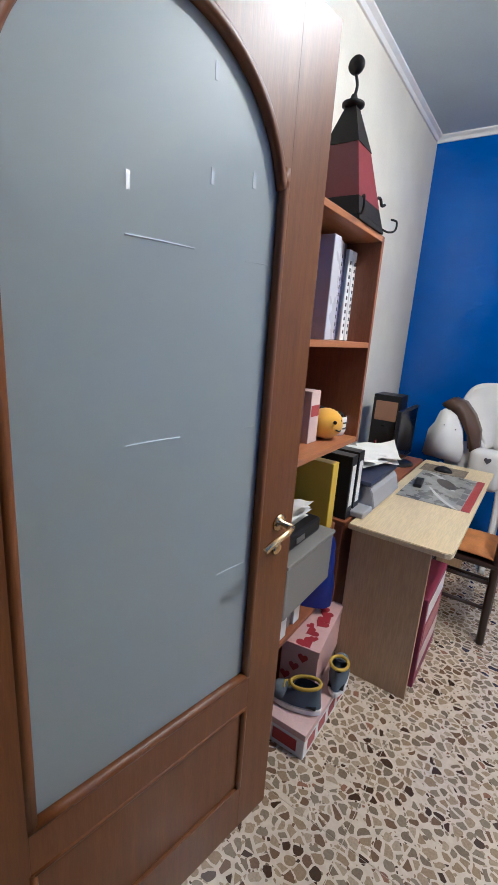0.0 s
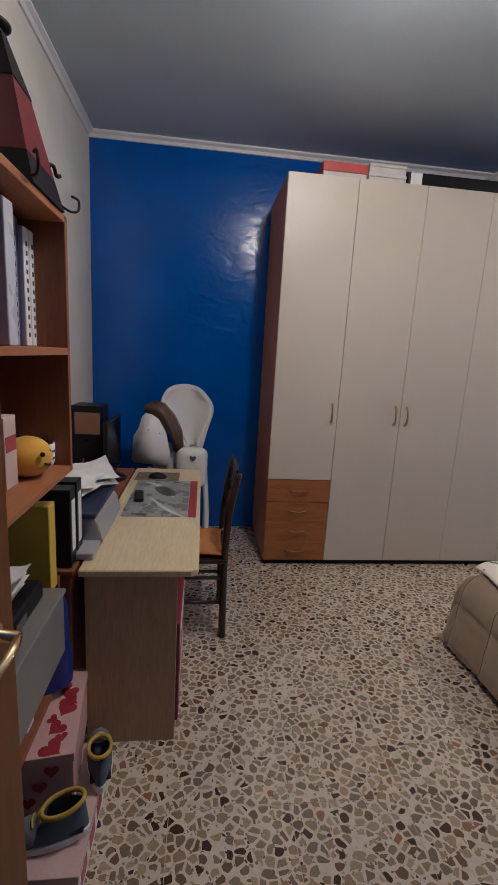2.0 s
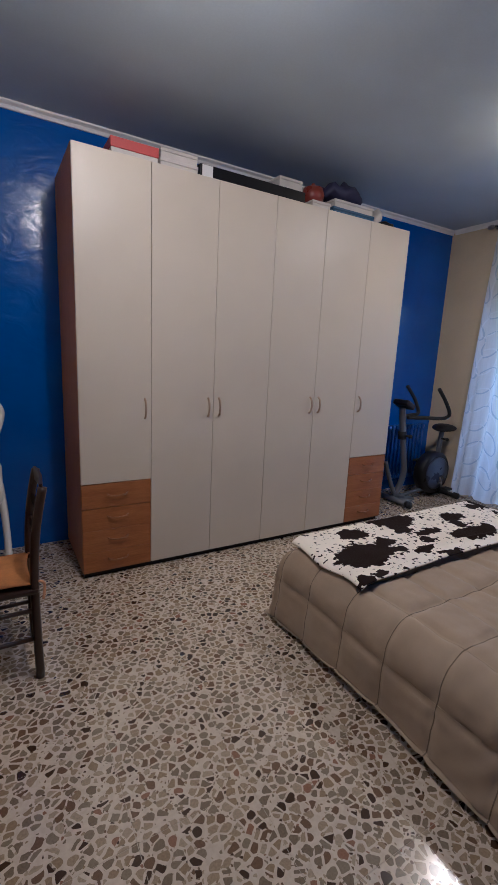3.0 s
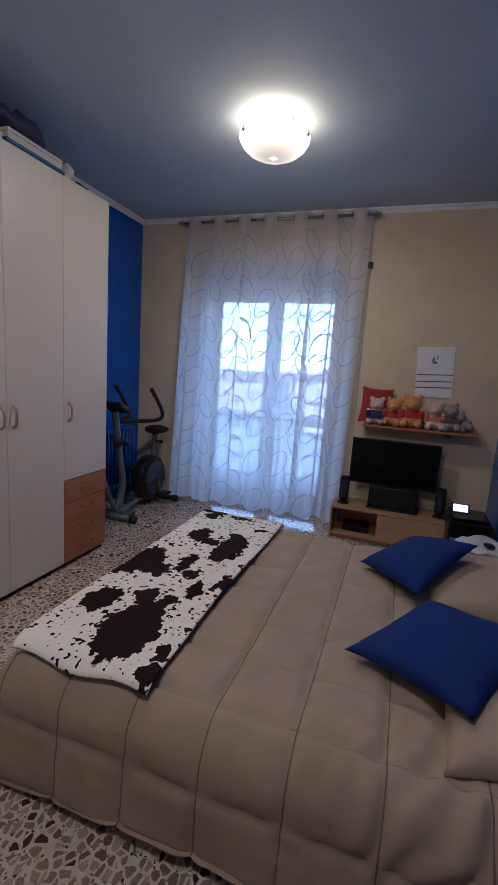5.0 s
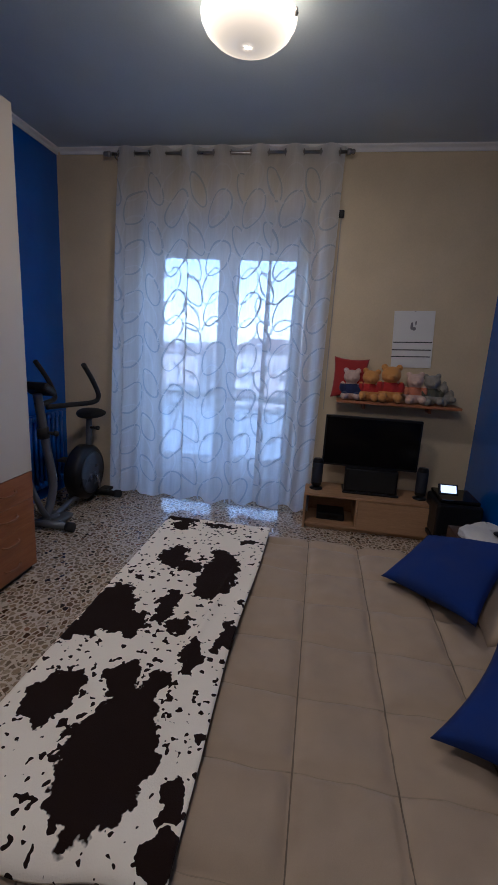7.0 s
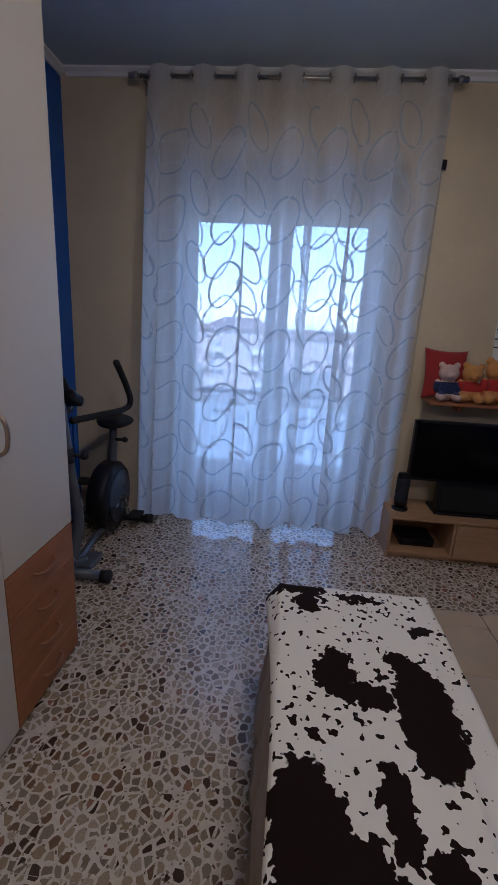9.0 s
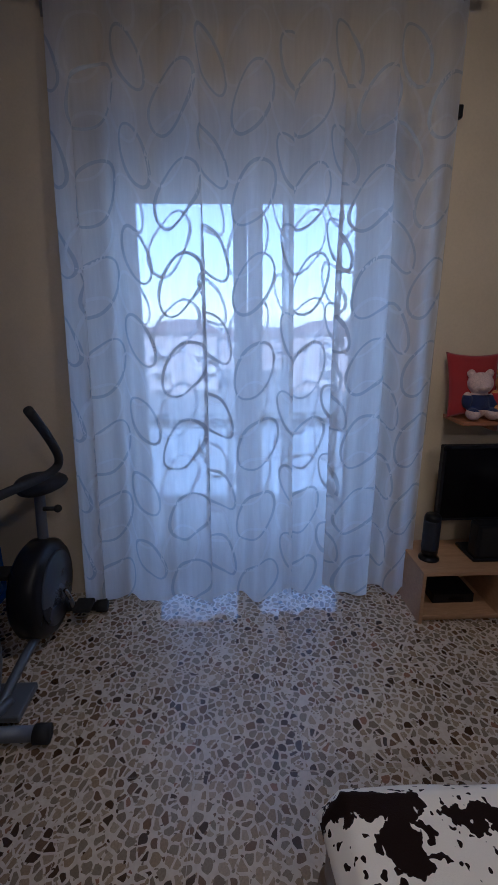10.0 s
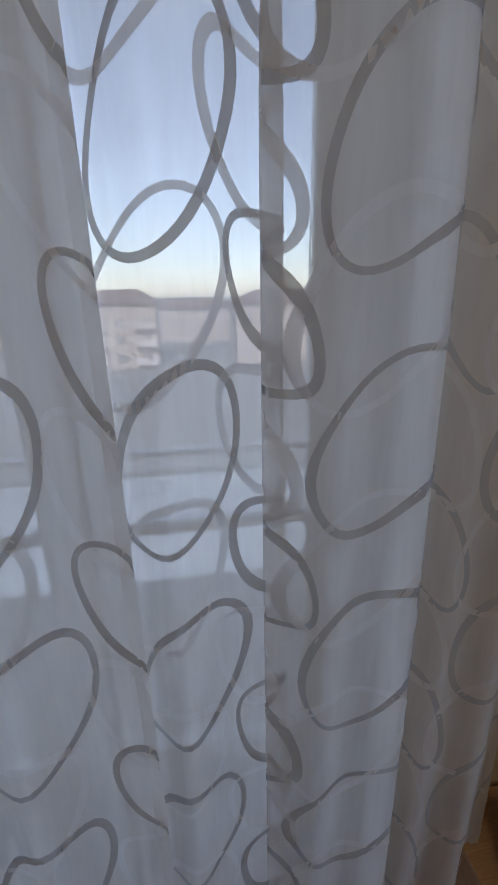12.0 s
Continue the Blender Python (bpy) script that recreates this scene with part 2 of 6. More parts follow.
def box(lo, hi, bevel=0.003, seg=2):
    bm = bmesh.new()
    bmesh.ops.create_cube(bm, size=1)
    c = [(a + b) / 2 for a, b in zip(lo, hi)]
    d = [max(1e-4, abs(b - a)) for a, b in zip(lo, hi)]
    for v in bm.verts:
        v.co = Vector([c[i] + v.co[i] * d[i] for i in range(3)])
    w = min(bevel, min(d) * 0.45)
    if w > 0:
        bmesh.ops.bevel(bm, geom=bm.edges[:], offset=w, segments=seg, affect="EDGES", profile=0.5)
    return bm


def add(bm, *others):
    for o in others:
        me = bpy.data.meshes.new("tmp")
        o.to_mesh(me)
        o.free()
        bm.from_mesh(me)
        bpy.data.meshes.remove(me)
    return bm


def moved(bm, m):
    bm.transform(m)
    return bm


def rod(a, b, r, r2=None, n=14, caps=True):
    a, b = Vector(a), Vector(b)
    bm = bmesh.new()
    bmesh.ops.create_cone(bm, cap_ends=caps, segments=n, radius1=r, radius2=r if r2 is None else r2, depth=(b - a).length)
    bm.transform(Matrix.Translation((a + b) / 2) @ (b - a).to_track_quat("Z", "Y").to_matrix().to_4x4())
    return bm


def tube(points, r, n=10, flat=1.0):
    """A bent bar through the points, with round section."""
    pts = [Vector(p) for p in points]
    fine = []
    for i in range(len(pts) - 1):
        p0, p1, p2, p3 = pts[max(i - 1, 0)], pts[i], pts[i + 1], pts[min(i + 2, len(pts) - 1)]
        for k in range(6):
            t = k / 6
            fine.append(0.5 * ((2 * p1) + (p2 - p0) * t + (2 * p0 - 5 * p1 + 4 * p2 - p3) * t * t + (3 * p1 - p0 - 3 * p2 + p3) * t ** 3))
    fine.append(pts[-1])
    bm = bmesh.new()
    rings = []
    up = None
    for i, p in enumerate(fine):
        d = (fine[min(i + 1, len(fine) - 1)] - fine[max(i - 1, 0)]).normalized()
        if up is None:
            up = d.orthogonal().normalized()
        up = (up - d * up.dot(d)).normalized()
        side = d.cross(up)
        rings.append([bm.verts.new(p + (up * math.cos(a) + side * math.sin(a) * flat) * r) for a in (2 * math.pi * k / n for k in range(n))])
    for q, w in zip(rings, rings[1:]):
        for k in range(n):
            bm.faces.new((q[k], q[(k + 1) % n], w[(k + 1) % n], w[k]))
    bm.faces.new(rings[0][::-1])
    bm.faces.new(rings[-1])
    return bm


def lathe(profile, n=32):
    """A turned solid from (radius, height) pairs."""
    bm = bmesh.new()
    rings = [[bm.verts.new((r * math.cos(2 * math.pi * k / n), r * math.sin(2 * math.pi * k / n), z)) for k in range(n)] for r, z in profile]
    for q, w in zip(rings, rings[1:]):
        for k in range(n):
            bm.faces.new((q[k], q[(k + 1) % n], w[(k + 1) % n], w[k]))
    bm.faces.new(rings[0][::-1])
    bm.faces.new(rings[-1])
    return bm


def ball(c, r, squash=(1, 1, 1), n=16):
    bm = bmesh.new()
    bmesh.ops.create_uvsphere(bm, u_segments=n, v_segments=max(6, n // 2 + 2), radius=1)
    rr = (r, r, r) if isinstance(r, (int, float)) else r
    bm.transform(Matrix.Translation(c) @ Matrix.Diagonal((*[a * b for a, b in zip(rr, squash)], 1)))
    return bm


def extrude_outline(pts, axis, lo, hi, bevel=0.0):
    """A slab with the outline pts in the two other axes."""
    bm = bmesh.new()
    def at(p, v):
        q = list(p)
        q.insert("xyz".index(axis), v)
        return q
    a = [bm.verts.new(at(p, lo)) for p in pts]
    b = [bm.verts.new(at(p, hi)) for p in pts]
    bm.faces.new(a[::-1])
    bm.faces.new(b)
    n = len(pts)
    for i in range(n):
        bm.faces.new((a[i], a[(i + 1) % n], b[(i + 1) % n], b[i]))
    if bevel:
        bmesh.ops.recalc_face_normals(bm, faces=bm.faces)
        bmesh.ops.bevel(bm, geom=[e for e in bm.edges if len(e.link_faces) == 2 and e.calc_face_angle(0) > 0.6], offset=bevel, segments=2, affect="EDGES")
    return bm


# ---- structure ----
LX, WX, RY, BY, H = -0.18, 5.35, 1.0, 4.66, 2.975
OY0, OY1, OZ = 2.42, 4.02, 2.50        # balcony door opening
DX0, DX1, DZ = 0.20, 1.07, 2.13        # room door opening
HY = -0.9                              # far side of the hallway

structure("wall_north", box((LX - 0.2, BY, 0), (WX + 0.45, BY + 0.2, H), 0), BLUE, "glossy trowelled royal blue wall", "wall")
structure("wall_west", box((LX - 0.2, HY - 0.2, 0), (LX, BY, H), 0), LITCREAM, "cream plaster wall, its paint lightened for lamplight", "wall")
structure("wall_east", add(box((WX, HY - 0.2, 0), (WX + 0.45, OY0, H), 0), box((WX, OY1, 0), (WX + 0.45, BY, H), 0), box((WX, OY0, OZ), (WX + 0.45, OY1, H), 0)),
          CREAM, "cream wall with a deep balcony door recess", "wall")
structure("wall_south", add(box((LX, RY - 0.1, 0), (DX0 - 0.06, RY, H), 0), box((DX1 + 0.06, RY - 0.1, 0), (WX, RY, H), 0), box((DX0 - 0.06, RY - 0.1, DZ + 0.06), (DX1 + 0.06, RY, H), 0)),
          BLUE, "royal blue wall with the room door", "wall")
structure("wall_hallway", box((LX, HY - 0.2, 0), (WX, HY, H), 0), CREAM, "plain cream hallway wall", "wall")
structure("ceiling", box((LX - 0.2, HY - 0.2, H), (WX + 0.45, BY + 0.2, H + 0.2), 0), CEIL, "white ceiling, blue bounce from the walls tinted into its paint", "ceiling")
floor = structure("floor", box((LX - 0.2, HY - 0.2, -0.25), (WX + 0.45, BY + 0.2, -0.0016), 0), GROUT, "terrazzo tile floor of brown and cream chips", "floor")
# added lining, toned down to cut daylight bouncing up onto the curtain
REVEAL = paint("low_bounce_reveal_paint", (0.42, 0.36, 0.27), 0.75, var=0.06, bump=0.2)
structure("trim_window_reveal", add(box((WX + 0.002, OY0 + 0.0005, 0), (5.70, OY0 + 0.006, OZ - 0.007), 0), box((WX + 0.002, OY1 - 0.006, 0), (5.70, OY1 - 0.0005, OZ - 0.007), 0), box((WX + 0.002, OY0 + 0.0005, OZ - 0.0065), (5.59, OY1 - 0.0005, OZ - 0.0005), 0)),
          REVEAL, "added beige lining inside the window reveal", "reveal")
cornice = [(0, 0), (0.04, 0), (0.04, -0.012), (0.02, -0.024), (0.012, -0.045), (0, -0.045)]
structure("trim_north", extrude_outline([(BY - a, H + b) for a, b in cornice], "x", LX, WX), WHITE, "thin white plaster cornice", "cornice")
structure("trim_west", extrude_outline([(LX + a, H + b) for a, b in cornice], "y", RY, BY - 0.041), WHITE, "thin white plaster cornice", "cornice")
structure("trim_east", extrude_outline([(WX - a, H + b) for a, b in cornice], "y", RY, BY - 0.041), WHITE, "thin white plaster cornice", "cornice")

# ---- room door, opened against the bookcase ----
def door_leaf():
    """Leaf built shut along +y from the hinge at the origin, then turned. Local: y across, z up, x thickness."""
    hinge = (DX0 - 0.002, RY + 0.02, 0)
    leaf = thing("door_1", "open reddish-brown wooden door with arched frosted glass", "door", hinge, -10.0, kind="structure")
    W, HT, T = 0.82, 2.11, 0.042
    st, rail_z, mid_z = 0.122, 0.455, 0.555
    y0, y1 = st, W - st
    zt = 1.70                      # where the arch springs
    rad = (y1 - y0) / 2
    arch = [((y0 + y1) / 2 + rad * math.cos(a), zt + 1.0 * rad * math.sin(a)) for a in (math.pi * k / 28 for k in range(29))]
    def slab(a, b, c, d):
        return box((-T / 2, a, c), (T / 2, b, d), 0.0006, 1)
    frame_bm = add(bmesh.new(), slab(0, y0, 0, HT), slab(y1, W, 0, HT), slab(y0, y1, 0, 0.16), slab(y0, y1, rail_z, mid_z))
    # arched head
    top = bmesh.new()
    for s in (-T / 2, T / 2):
        for (a, b), (c, d) in zip(arch, arch[1:]):
            f = [top.verts.new((s, *q)) for q in ((a, b), (c, d), (c, HT), (a, HT))]
            top.faces.new(f)
    for (a, b), (c, d) in zip(arch, arch[1:]):
        top.faces.new([top.verts.new(q) for q in ((-T / 2, a, b), (T / 2, a, b), (T / 2, c, d), (-T / 2, c, d))])
    top.faces.new([top.verts.new(q) for q in ((-T / 2, y0, HT), (T / 2, y0, HT), (T / 2, y1, HT), (-T / 2, y1, HT))])
    bmesh.ops.remove_doubles(top, verts=top.verts, dist=1e-5)
    M = PLACE[leaf]
    part("door_frame", moved(add(frame_bm, top), M), DOORWOOD, leaf)
    part("lower_panel", moved(box((-0.012, y0 - 0.004, 0.155), (0.012, y1 + 0.004, rail_z + 0.004), 0.01), M), DOORWOOD, leaf)
    # rounded bead round the glass, both faces
    edge = [(y0 + 0.008, mid_z + 0.008), (y0 + 0.008, zt)] + [((y0 + y1) / 2 - (rad - 0.008) * math.cos(math.pi * k / 14), zt + 1.0 * (rad - 0.008) * math.sin(math.pi * k / 14)) for k in range(1, 14)] + [(y1 - 0.008, zt), (y1 - 0.008, mid_z + 0.008)]
    for s in (-1, 1):
        part("glazing_bead", moved(add(tube([(s * 0.012, a, b) for a, b in edge], 0.013, 8), tube([(s * 0.012, y0, mid_z + 0.006), (s * 0.012, y1, mid_z + 0.006)], 0.013, 8)), M), DOORWOOD, leaf, smooth=True)
        part("panel_moulding", moved(add(tube([(s * 0.014, y0, rail_z - 0.004), (s * 0.014, y1, rail_z - 0.004)], 0.01, 8), tube([(s * 0.014, y0 + 0.004, 0.16), (s * 0.014, y0 + 0.004, rail_z)], 0.01, 8),
             tube([(s * 0.014, y1 - 0.004, 0.16), (s * 0.014, y1 - 0.004, rail_z)], 0.01, 8)), M), DOORWOOD, leaf, smooth=True)
    pane = extrude_outline([(y0 - 0.004, mid_z - 0.004), (y1 + 0.004, mid_z - 0.004)] + [(a, b + 0.004) for a, b in arch], "x", -0.004, 0.004)
    g = part("glass_pane", moved(pane, M), FROST, leaf, "frosted glass with fine clear lines")
    # clear etched lines
    for z, q, ya, yb in ((1.614, 0.0016, 0.33, 0.47), (1.614, 0.0009, 0.60, 0.68), (1.265, 0.0012, 0.33, 0.45), (1.265, 0.0008, 0.62, 0.66), (0.915, 0.0007, 0.57, 0.66)):
        part("etched_line", moved(tube([(0.0042, ya, z - 0.002), (0.0042, (ya + yb) / 2, z), (0.0042, yb, z)], q, 6), M), ETCHGLINT, leaf)
    # pale spots reflected in the glass, put on as small light pads
    for yy, z in ((0.335, 1.69), (0.505, 1.74), (0.505, 1.90), (0.61, 1.76)):
        part("painted_glint", moved(box((0.0038, yy - 0.004, z - 0.014), (0.0050, yy + 0.004, z + 0.014), 0.0018), M), ETCHGLINT, leaf)
    # lever handles on both faces
    for s in (-1, 1):
        x = s * T / 2
        yh = W - 0.055
        rose = moved(lathe([(0.024, 0), (0.024, 0.004), (0.016, 0.009), (0.010, 0.012), (0.010, 0.045)], 20), M @ Matrix.Translation((x, yh, 1.0)) @ Matrix.Rotation(s * math.pi / 2, 4, "Y"))
        h = part("door_handle", rose, BRASS, leaf, "brass lever handle", True)
        part("lever", moved(tube([(x + s * 0.042, yh, 1.0), (x + s * 0.052, yh - 0.03, 0.998), (x + s * 0.05, yh - 0.07, 0.985), (x + s * 0.046, yh - 0.10, 0.968)], 0.0085, 10), M), BRASS, h, smooth=True)
        part("key_plate", moved(lathe([(0.017, 0), (0.017, 0.004), (0.010, 0.006), (0.004, 0.006)], 18), M @ Matrix.Translation((x, yh, 0.925)) @ Matrix.Rotation(s * math.pi / 2, 4, "Y")), BRASS, leaf, smooth=True)
    for z in (0.25, 1.05, 1.85):
        part("hinge", moved(rod((-0.012, -0.008, z - 0.04), (-0.012, -0.008, z + 0.04), 0.007), M), BRASS, leaf, smooth=True)


FROST = clear_glass("frosted_glass", (0.49, 0.55, 0.57), 0.42)
FROST.node_tree.nodes["Principled BSDF"].inputs["Transmission Weight"].default_value = 0.45
FROST.node_tree.nodes["Principled BSDF"].inputs["Specular IOR Level"].default_value = 0.2
ETCHGLINT = paint("etched_line_and_glint", (0.66, 0.70, 0.73), 0.2, var=0.02, bump=0)
door_leaf()
jamb = add(box((DX0 - 0.06, RY - 0.12, 0), (DX0 - 0.02, RY + 0.012, DZ + 0.06), 0.003), box((DX1 + 0.02, RY - 0.12, 0), (DX1 + 0.06, RY + 0.012, DZ + 0.06), 0.003), box((DX0 - 0.0199, RY - 0.12, DZ + 0.02), (DX1 + 0.0199, RY + 0.012, DZ + 0.06), 0.003))
structure("door_frame_1", jamb, DOORWOOD, "reddish-brown wooden door lining", "door frame")

# ---- balcony door ----
GX = 5.74
def balcony_door():
    win = thing("window_1", "white two-leaf balcony door with clear glass", "window", (GX, (OY0 + OY1) / 2, 0), kind="structure")
    z1 = 2.36
    part("window_frame", add(box((GX - 0.035, OY0, 0), (GX + 0.035, OY0 + 0.07, z1), 0.004), box((GX - 0.035, OY1 - 0.07, 0), (GX + 0.035, OY1, z1), 0.004),
         box((GX - 0.035, OY0 + 0.0701, z1 - 0.06), (GX + 0.035, OY1 - 0.0701, z1), 0.004), box((GX - 0.035, OY0 + 0.0701, 0), (GX + 0.035, OY1 - 0.0701, 0.03), 0.004)), WHITE, win)
    for a, b in ((2.495, 3.208), (3.212, 3.945)):
        ga, gb = a + 0.095, b - 0.085 if b < 3.3 else b - 0.115
        if a > 3:
            ga = a + 0.08
        x0, x1 = GX - 0.05, GX - 0.0
        leaf = part("leaf", add(box((x0, a, 0.035), (x1, ga, 2.30), 0.005), box((x0, gb, 0.035), (x1, b, 2.30), 0.005), box((x0, ga + 0.0001, 2.225), (x1, gb - 0.0001, 2.30), 0.005),
             box((x0, ga + 0.0001, 0.035), (x1, gb - 0.0001, 0.16), 0.005), box((x0, ga + 0.0001, 0.945), (x1, gb - 0.0001, 0.98), 0.005)), WHITE, win)
        for lo, hi in ((0.1605, 0.9445), (0.9805, 2.2245)):
            pane = part("pane", box((GX - 0.029, ga + 0.0005, lo), (GX - 0.023, gb - 0.0005, hi), 0), GLASS, leaf)
            pane.visible_shadow = False
    part("handle", add(box((GX - 0.058, 3.222, 1.02), (GX - 0.05, 3.25, 1.16), 0.003), tube([(GX - 0.06, 3.236, 1.10), (GX - 0.10, 3.236, 1.10), (GX - 0.105, 3.236, 1.06), (GX - 0.10, 3.236, 0.99)], 0.008)), METAL, win)
    part("shutter_box", box((WX + 0.25, OY0 + 0.007, z1 + 0.002), (GX + 0.06, OY1 - 0.007, OZ - 0.008), 0.004), paint("beige_casing_paint", (0.42, 0.36, 0.28), 0.6), win, "beige roller shutter casing")
    slats = bmesh.new()
    for k in range(3):
        add(slats, box((GX + 0.045, OY0 + 0.02, 2.215 + k * 0.05), (GX + 0.058, OY1 - 0.02, 2.262 + k * 0.05), 0.005))
    part("shutter_slats", slats, paint("grey_shutter", (0.45, 0.46, 0.47), 0.5), win)

balcony_door()
structure("balcony_floor", box((WX + 0.45, 0.5, -0.2), (6.85, 6.2, -0.02), 0.004), paint("balcony_tile", (0.30, 0.26, 0.22), 0.5), "plain tiled balcony floor", "balcony")
PANEL = sheer("milky_balustrade_panel", 0.30, (0.96, 0.97, 0.98), 0.92)
rail = thing("balcony_railing", "white balcony railing with milky panels", "railing", (6.76, 3.3, 0), kind="structure")
part("top_rail", box((6.73, 0.5, 0.78), (6.79, 6.2, 0.82), 0.008), WHITE, rail)
part("lower_rail", box((6.74, 0.5, 0.68), (6.78, 6.2, 0.71), 0.006), WHITE, rail)
part("bottom_rail", box((6.74, 0.5, 0.03), (6.78, 6.2, 0.06), 0.006), WHITE, rail)
for k in range(7):
    yy = 0.55 + 0.93 * k
    part("post", box((6.735, yy - 0.02, -0.02), (6.785, yy + 0.02, 0.7795), 0.004), WHITE, rail)
    if k < 6:
        part("panel", box((6.757, yy + 0.025, 0.065), (6.763, yy + 0.905, 0.675), 0), PANEL, rail)

# ---- curtain ----
def curtain():
    """Two voile panels hung by eyelets on a steel rod."""
    cur = thing("curtain", "white sheer voile curtain with grey woven rings", "curtain", (5.22, 3.2, 0.03))
    RX, RZ = 5.27, 2.903
    part("rod", rod((RX, 2.245, RZ), (RX, 4.13, RZ), 0.0125, n=16), METAL, cur, "brushed steel curtain rod", True)
    for y, s in ((2.245, -1), (4.13, 1)):
        part("finial", moved(lathe([(0.013, 0), (0.022, 0.004), (0.022, 0.028), (0.014, 0.034), (0.02, 0.046), (0.012, 0.06)], 18), Matrix.Translation((RX, y, RZ)) @ Matrix.Rotation(-s * math.pi / 2, 4, "X")), METAL, cur, smooth=True)
    for y in (2.30, 4.09):
        part("bracket", add(rod((RX, y, RZ - 0.013), (RX, y, RZ - 0.03), 0.008), tube([(RX, y, RZ - 0.028), (5.31, y, RZ - 0.03), (WX - 0.004, y, RZ - 0.03)], 0.007, 8), box((WX - 0.006, y - 0.02, RZ - 0.07), (WX, y + 0.02, RZ + 0.01), 0.002)), METAL, cur)
    # (top edge y0, y1, bottom edge y0, y1, folds, phase, extra depth)
    for ya, yb, yc, yd, n, ph, front, pleats in ((3.02, 4.07, 2.985, 4.15, 4, 0.4, -0.022, ((0.39, 0.032, 0.02), (0.90, 0.028, -0.02))),
                                                (2.255, 3.06, 2.305, 3.06, 3, 2.1, 0.012, ((0.64, 0.034, -0.03), (0.36, 0.030, 0.03)))):
        width = 1.15 * (yb - ya)
        def at(s, z):
            k = max(0.0, 1 - z / 2.95)
            y = (ya + (yb - ya) * s) * (1 - k) + (yc + (yd - yc) * s) * k
            amp = 0.038 * (1 - k) + 0.040 * k
            w = math.sin(2 * math.pi * n * s + ph)
            w2 = math.sin(2 * math.pi * (n * 2.27) * s + ph * 2.7 + 0.8 * math.sin(1.7 * z))
            x = RX - 0.075 * k ** 0.8 + front * min(1, k * 4) + amp * (w * (1 - 0.5 * k) + 0.34 * k * w2)
            y += 0.006 * k * math.cos(2 * math.pi * n * s + ph + 1.0)
            # sharp pleats where the cloth doubles back on itself
            for s1, size, fore in pleats:
                q = (s - s1) / 0.032
                y -= size * min(1, 2.5 * k) * q * math.exp(-q * q) * 2.33
                x -= fore * min(1, 2.5 * k) * (0.5 + 0.5 * math.tanh(2.2 * q)) * math.exp(-max(0.0, abs(q) - 1.0) * 0.35)
            return Vector((x, y, z))
        hem = lambda s: 0.072 + 0.018 * math.sin(2 * math.pi * n * s + ph + 0.6) + 0.008 * math.sin(31 * s)
        cols, rows = 260, 44
        bm = bmesh.new()
        g = [[bm.verts.new(at(i / cols, hem(i / cols) + (2.95 - hem(i / cols)) * j / rows)) for j in range(rows + 1)] for i in range(cols + 1)]
        for i in range(cols):
            for j in range(rows):
                bm.faces.new((g[i][j], g[i + 1][j], g[i + 1][j + 1], g[i][j + 1]))
        panel = part("panel", bm, SHEER, cur, "sheer white voile panel", True)
        # doubled hem and heading
        bm = bmesh.new()
        off = Vector((-0.003, 0, 0))
        for lo, hi in ((None, 0.03), (2.82, 2.95)):
            g = [[bm.verts.new(at(i / cols, (hem(i / cols) + (hi * j)) if lo is None else lo + (hi - lo) * j) + off) for j in (0, 1)] for i in range(cols + 1)]
            for i in range(cols):
                bm.faces.new((g[i][0], g[i + 1][0], g[i + 1][1], g[i][1]))
        for sa in (0.0, 1.0):
            sb = 0.02 if sa == 0 else 0.98
            g = [[bm.verts.new(at(q, 0.05 + 2.7 * j / rows) + off) for q in (sa, sb)] for j in range(rows + 1)]
            for j in range(rows):
                bm.faces.new((g[j][0], g[j][1], g[j + 1][1], g[j + 1][0]))
        part("hem", bm, SHEER, panel, smooth=True)
        # woven rings in staggered columns: broad ovals leaning one way, slim ones the other; paler ones between them
        rnd = random.Random(7 + n)
        step = width / (3.02 if n == 4 else 2.66)
        for material, shift, drop in ((PALERINGS, 0.03, 0.194), (RINGS, 0.0, 0.0)):
            for c in range(-1, 7):
                u = 0.834 * width - 0.5 * step * c + shift
                slim = c % 2
                z = 0.168 + drop + (0.0 if not slim else 0.145 if n == 4 else 0.19)
                if not 0.0 < u < width:
                    continue
                while z < 2.84:
                    ru, rz = ((0.088, 0.152), (0.056, 0.130))[slim]
                    lean = radians((31, -24)[slim] + rnd.uniform(-5, 5))
                    cu, cz = u + rnd.uniform(-0.012, 0.012), z + rnd.uniform(-0.012, 0.012)
                    rot = rnd.uniform(0, 6)
                    prev = None
                    bm = bmesh.new()
                    for q in range(45):
                        a = 2 * math.pi * q / 44
                        pair = []
                        for sgn in (-1, 1):
                            wide = sgn * (0.0066 + 0.0014 * math.sin(a + rot))
                            du, dz = (ru + wide) * math.cos(a) * (1 + 0.05 * math.sin(2 * a + rot)), (rz + wide) * math.sin(a)
                            uu, zz = cu + du * math.cos(lean) - dz * math.sin(lean), cz + du * math.sin(lean) + dz * math.cos(lean)
                            pair.append(bm.verts.new(at(min(max(uu / width, 0.0), 1.0), min(max(zz, 0.07), 2.93)) + Vector((-0.004, 0, 0))))
                        if prev:
                            bm.faces.new((prev[0], prev[1], pair[1], pair[0]))
                        prev = pair
                    part("woven_ring", bm, material, panel, smooth=True)
                    z += 0.388
        # eyelets
        for k in range(2 * n):
            s = (k * math.pi - ph) / (2 * math.pi * n)
            s = s % 1.0
            p = at(s, RZ)
            t = moved(lathe([(0.019, -0.002), (0.027, -0.002), (0.027, 0.002), (0.019, 0.002)], 18), Matrix.Translation((RX, p.y, RZ)) @ Matrix.Rotation(math.pi / 2, 4, "X") @ Matrix.Rotation(radians(20 if k % 2 else -20), 4, "Y"))
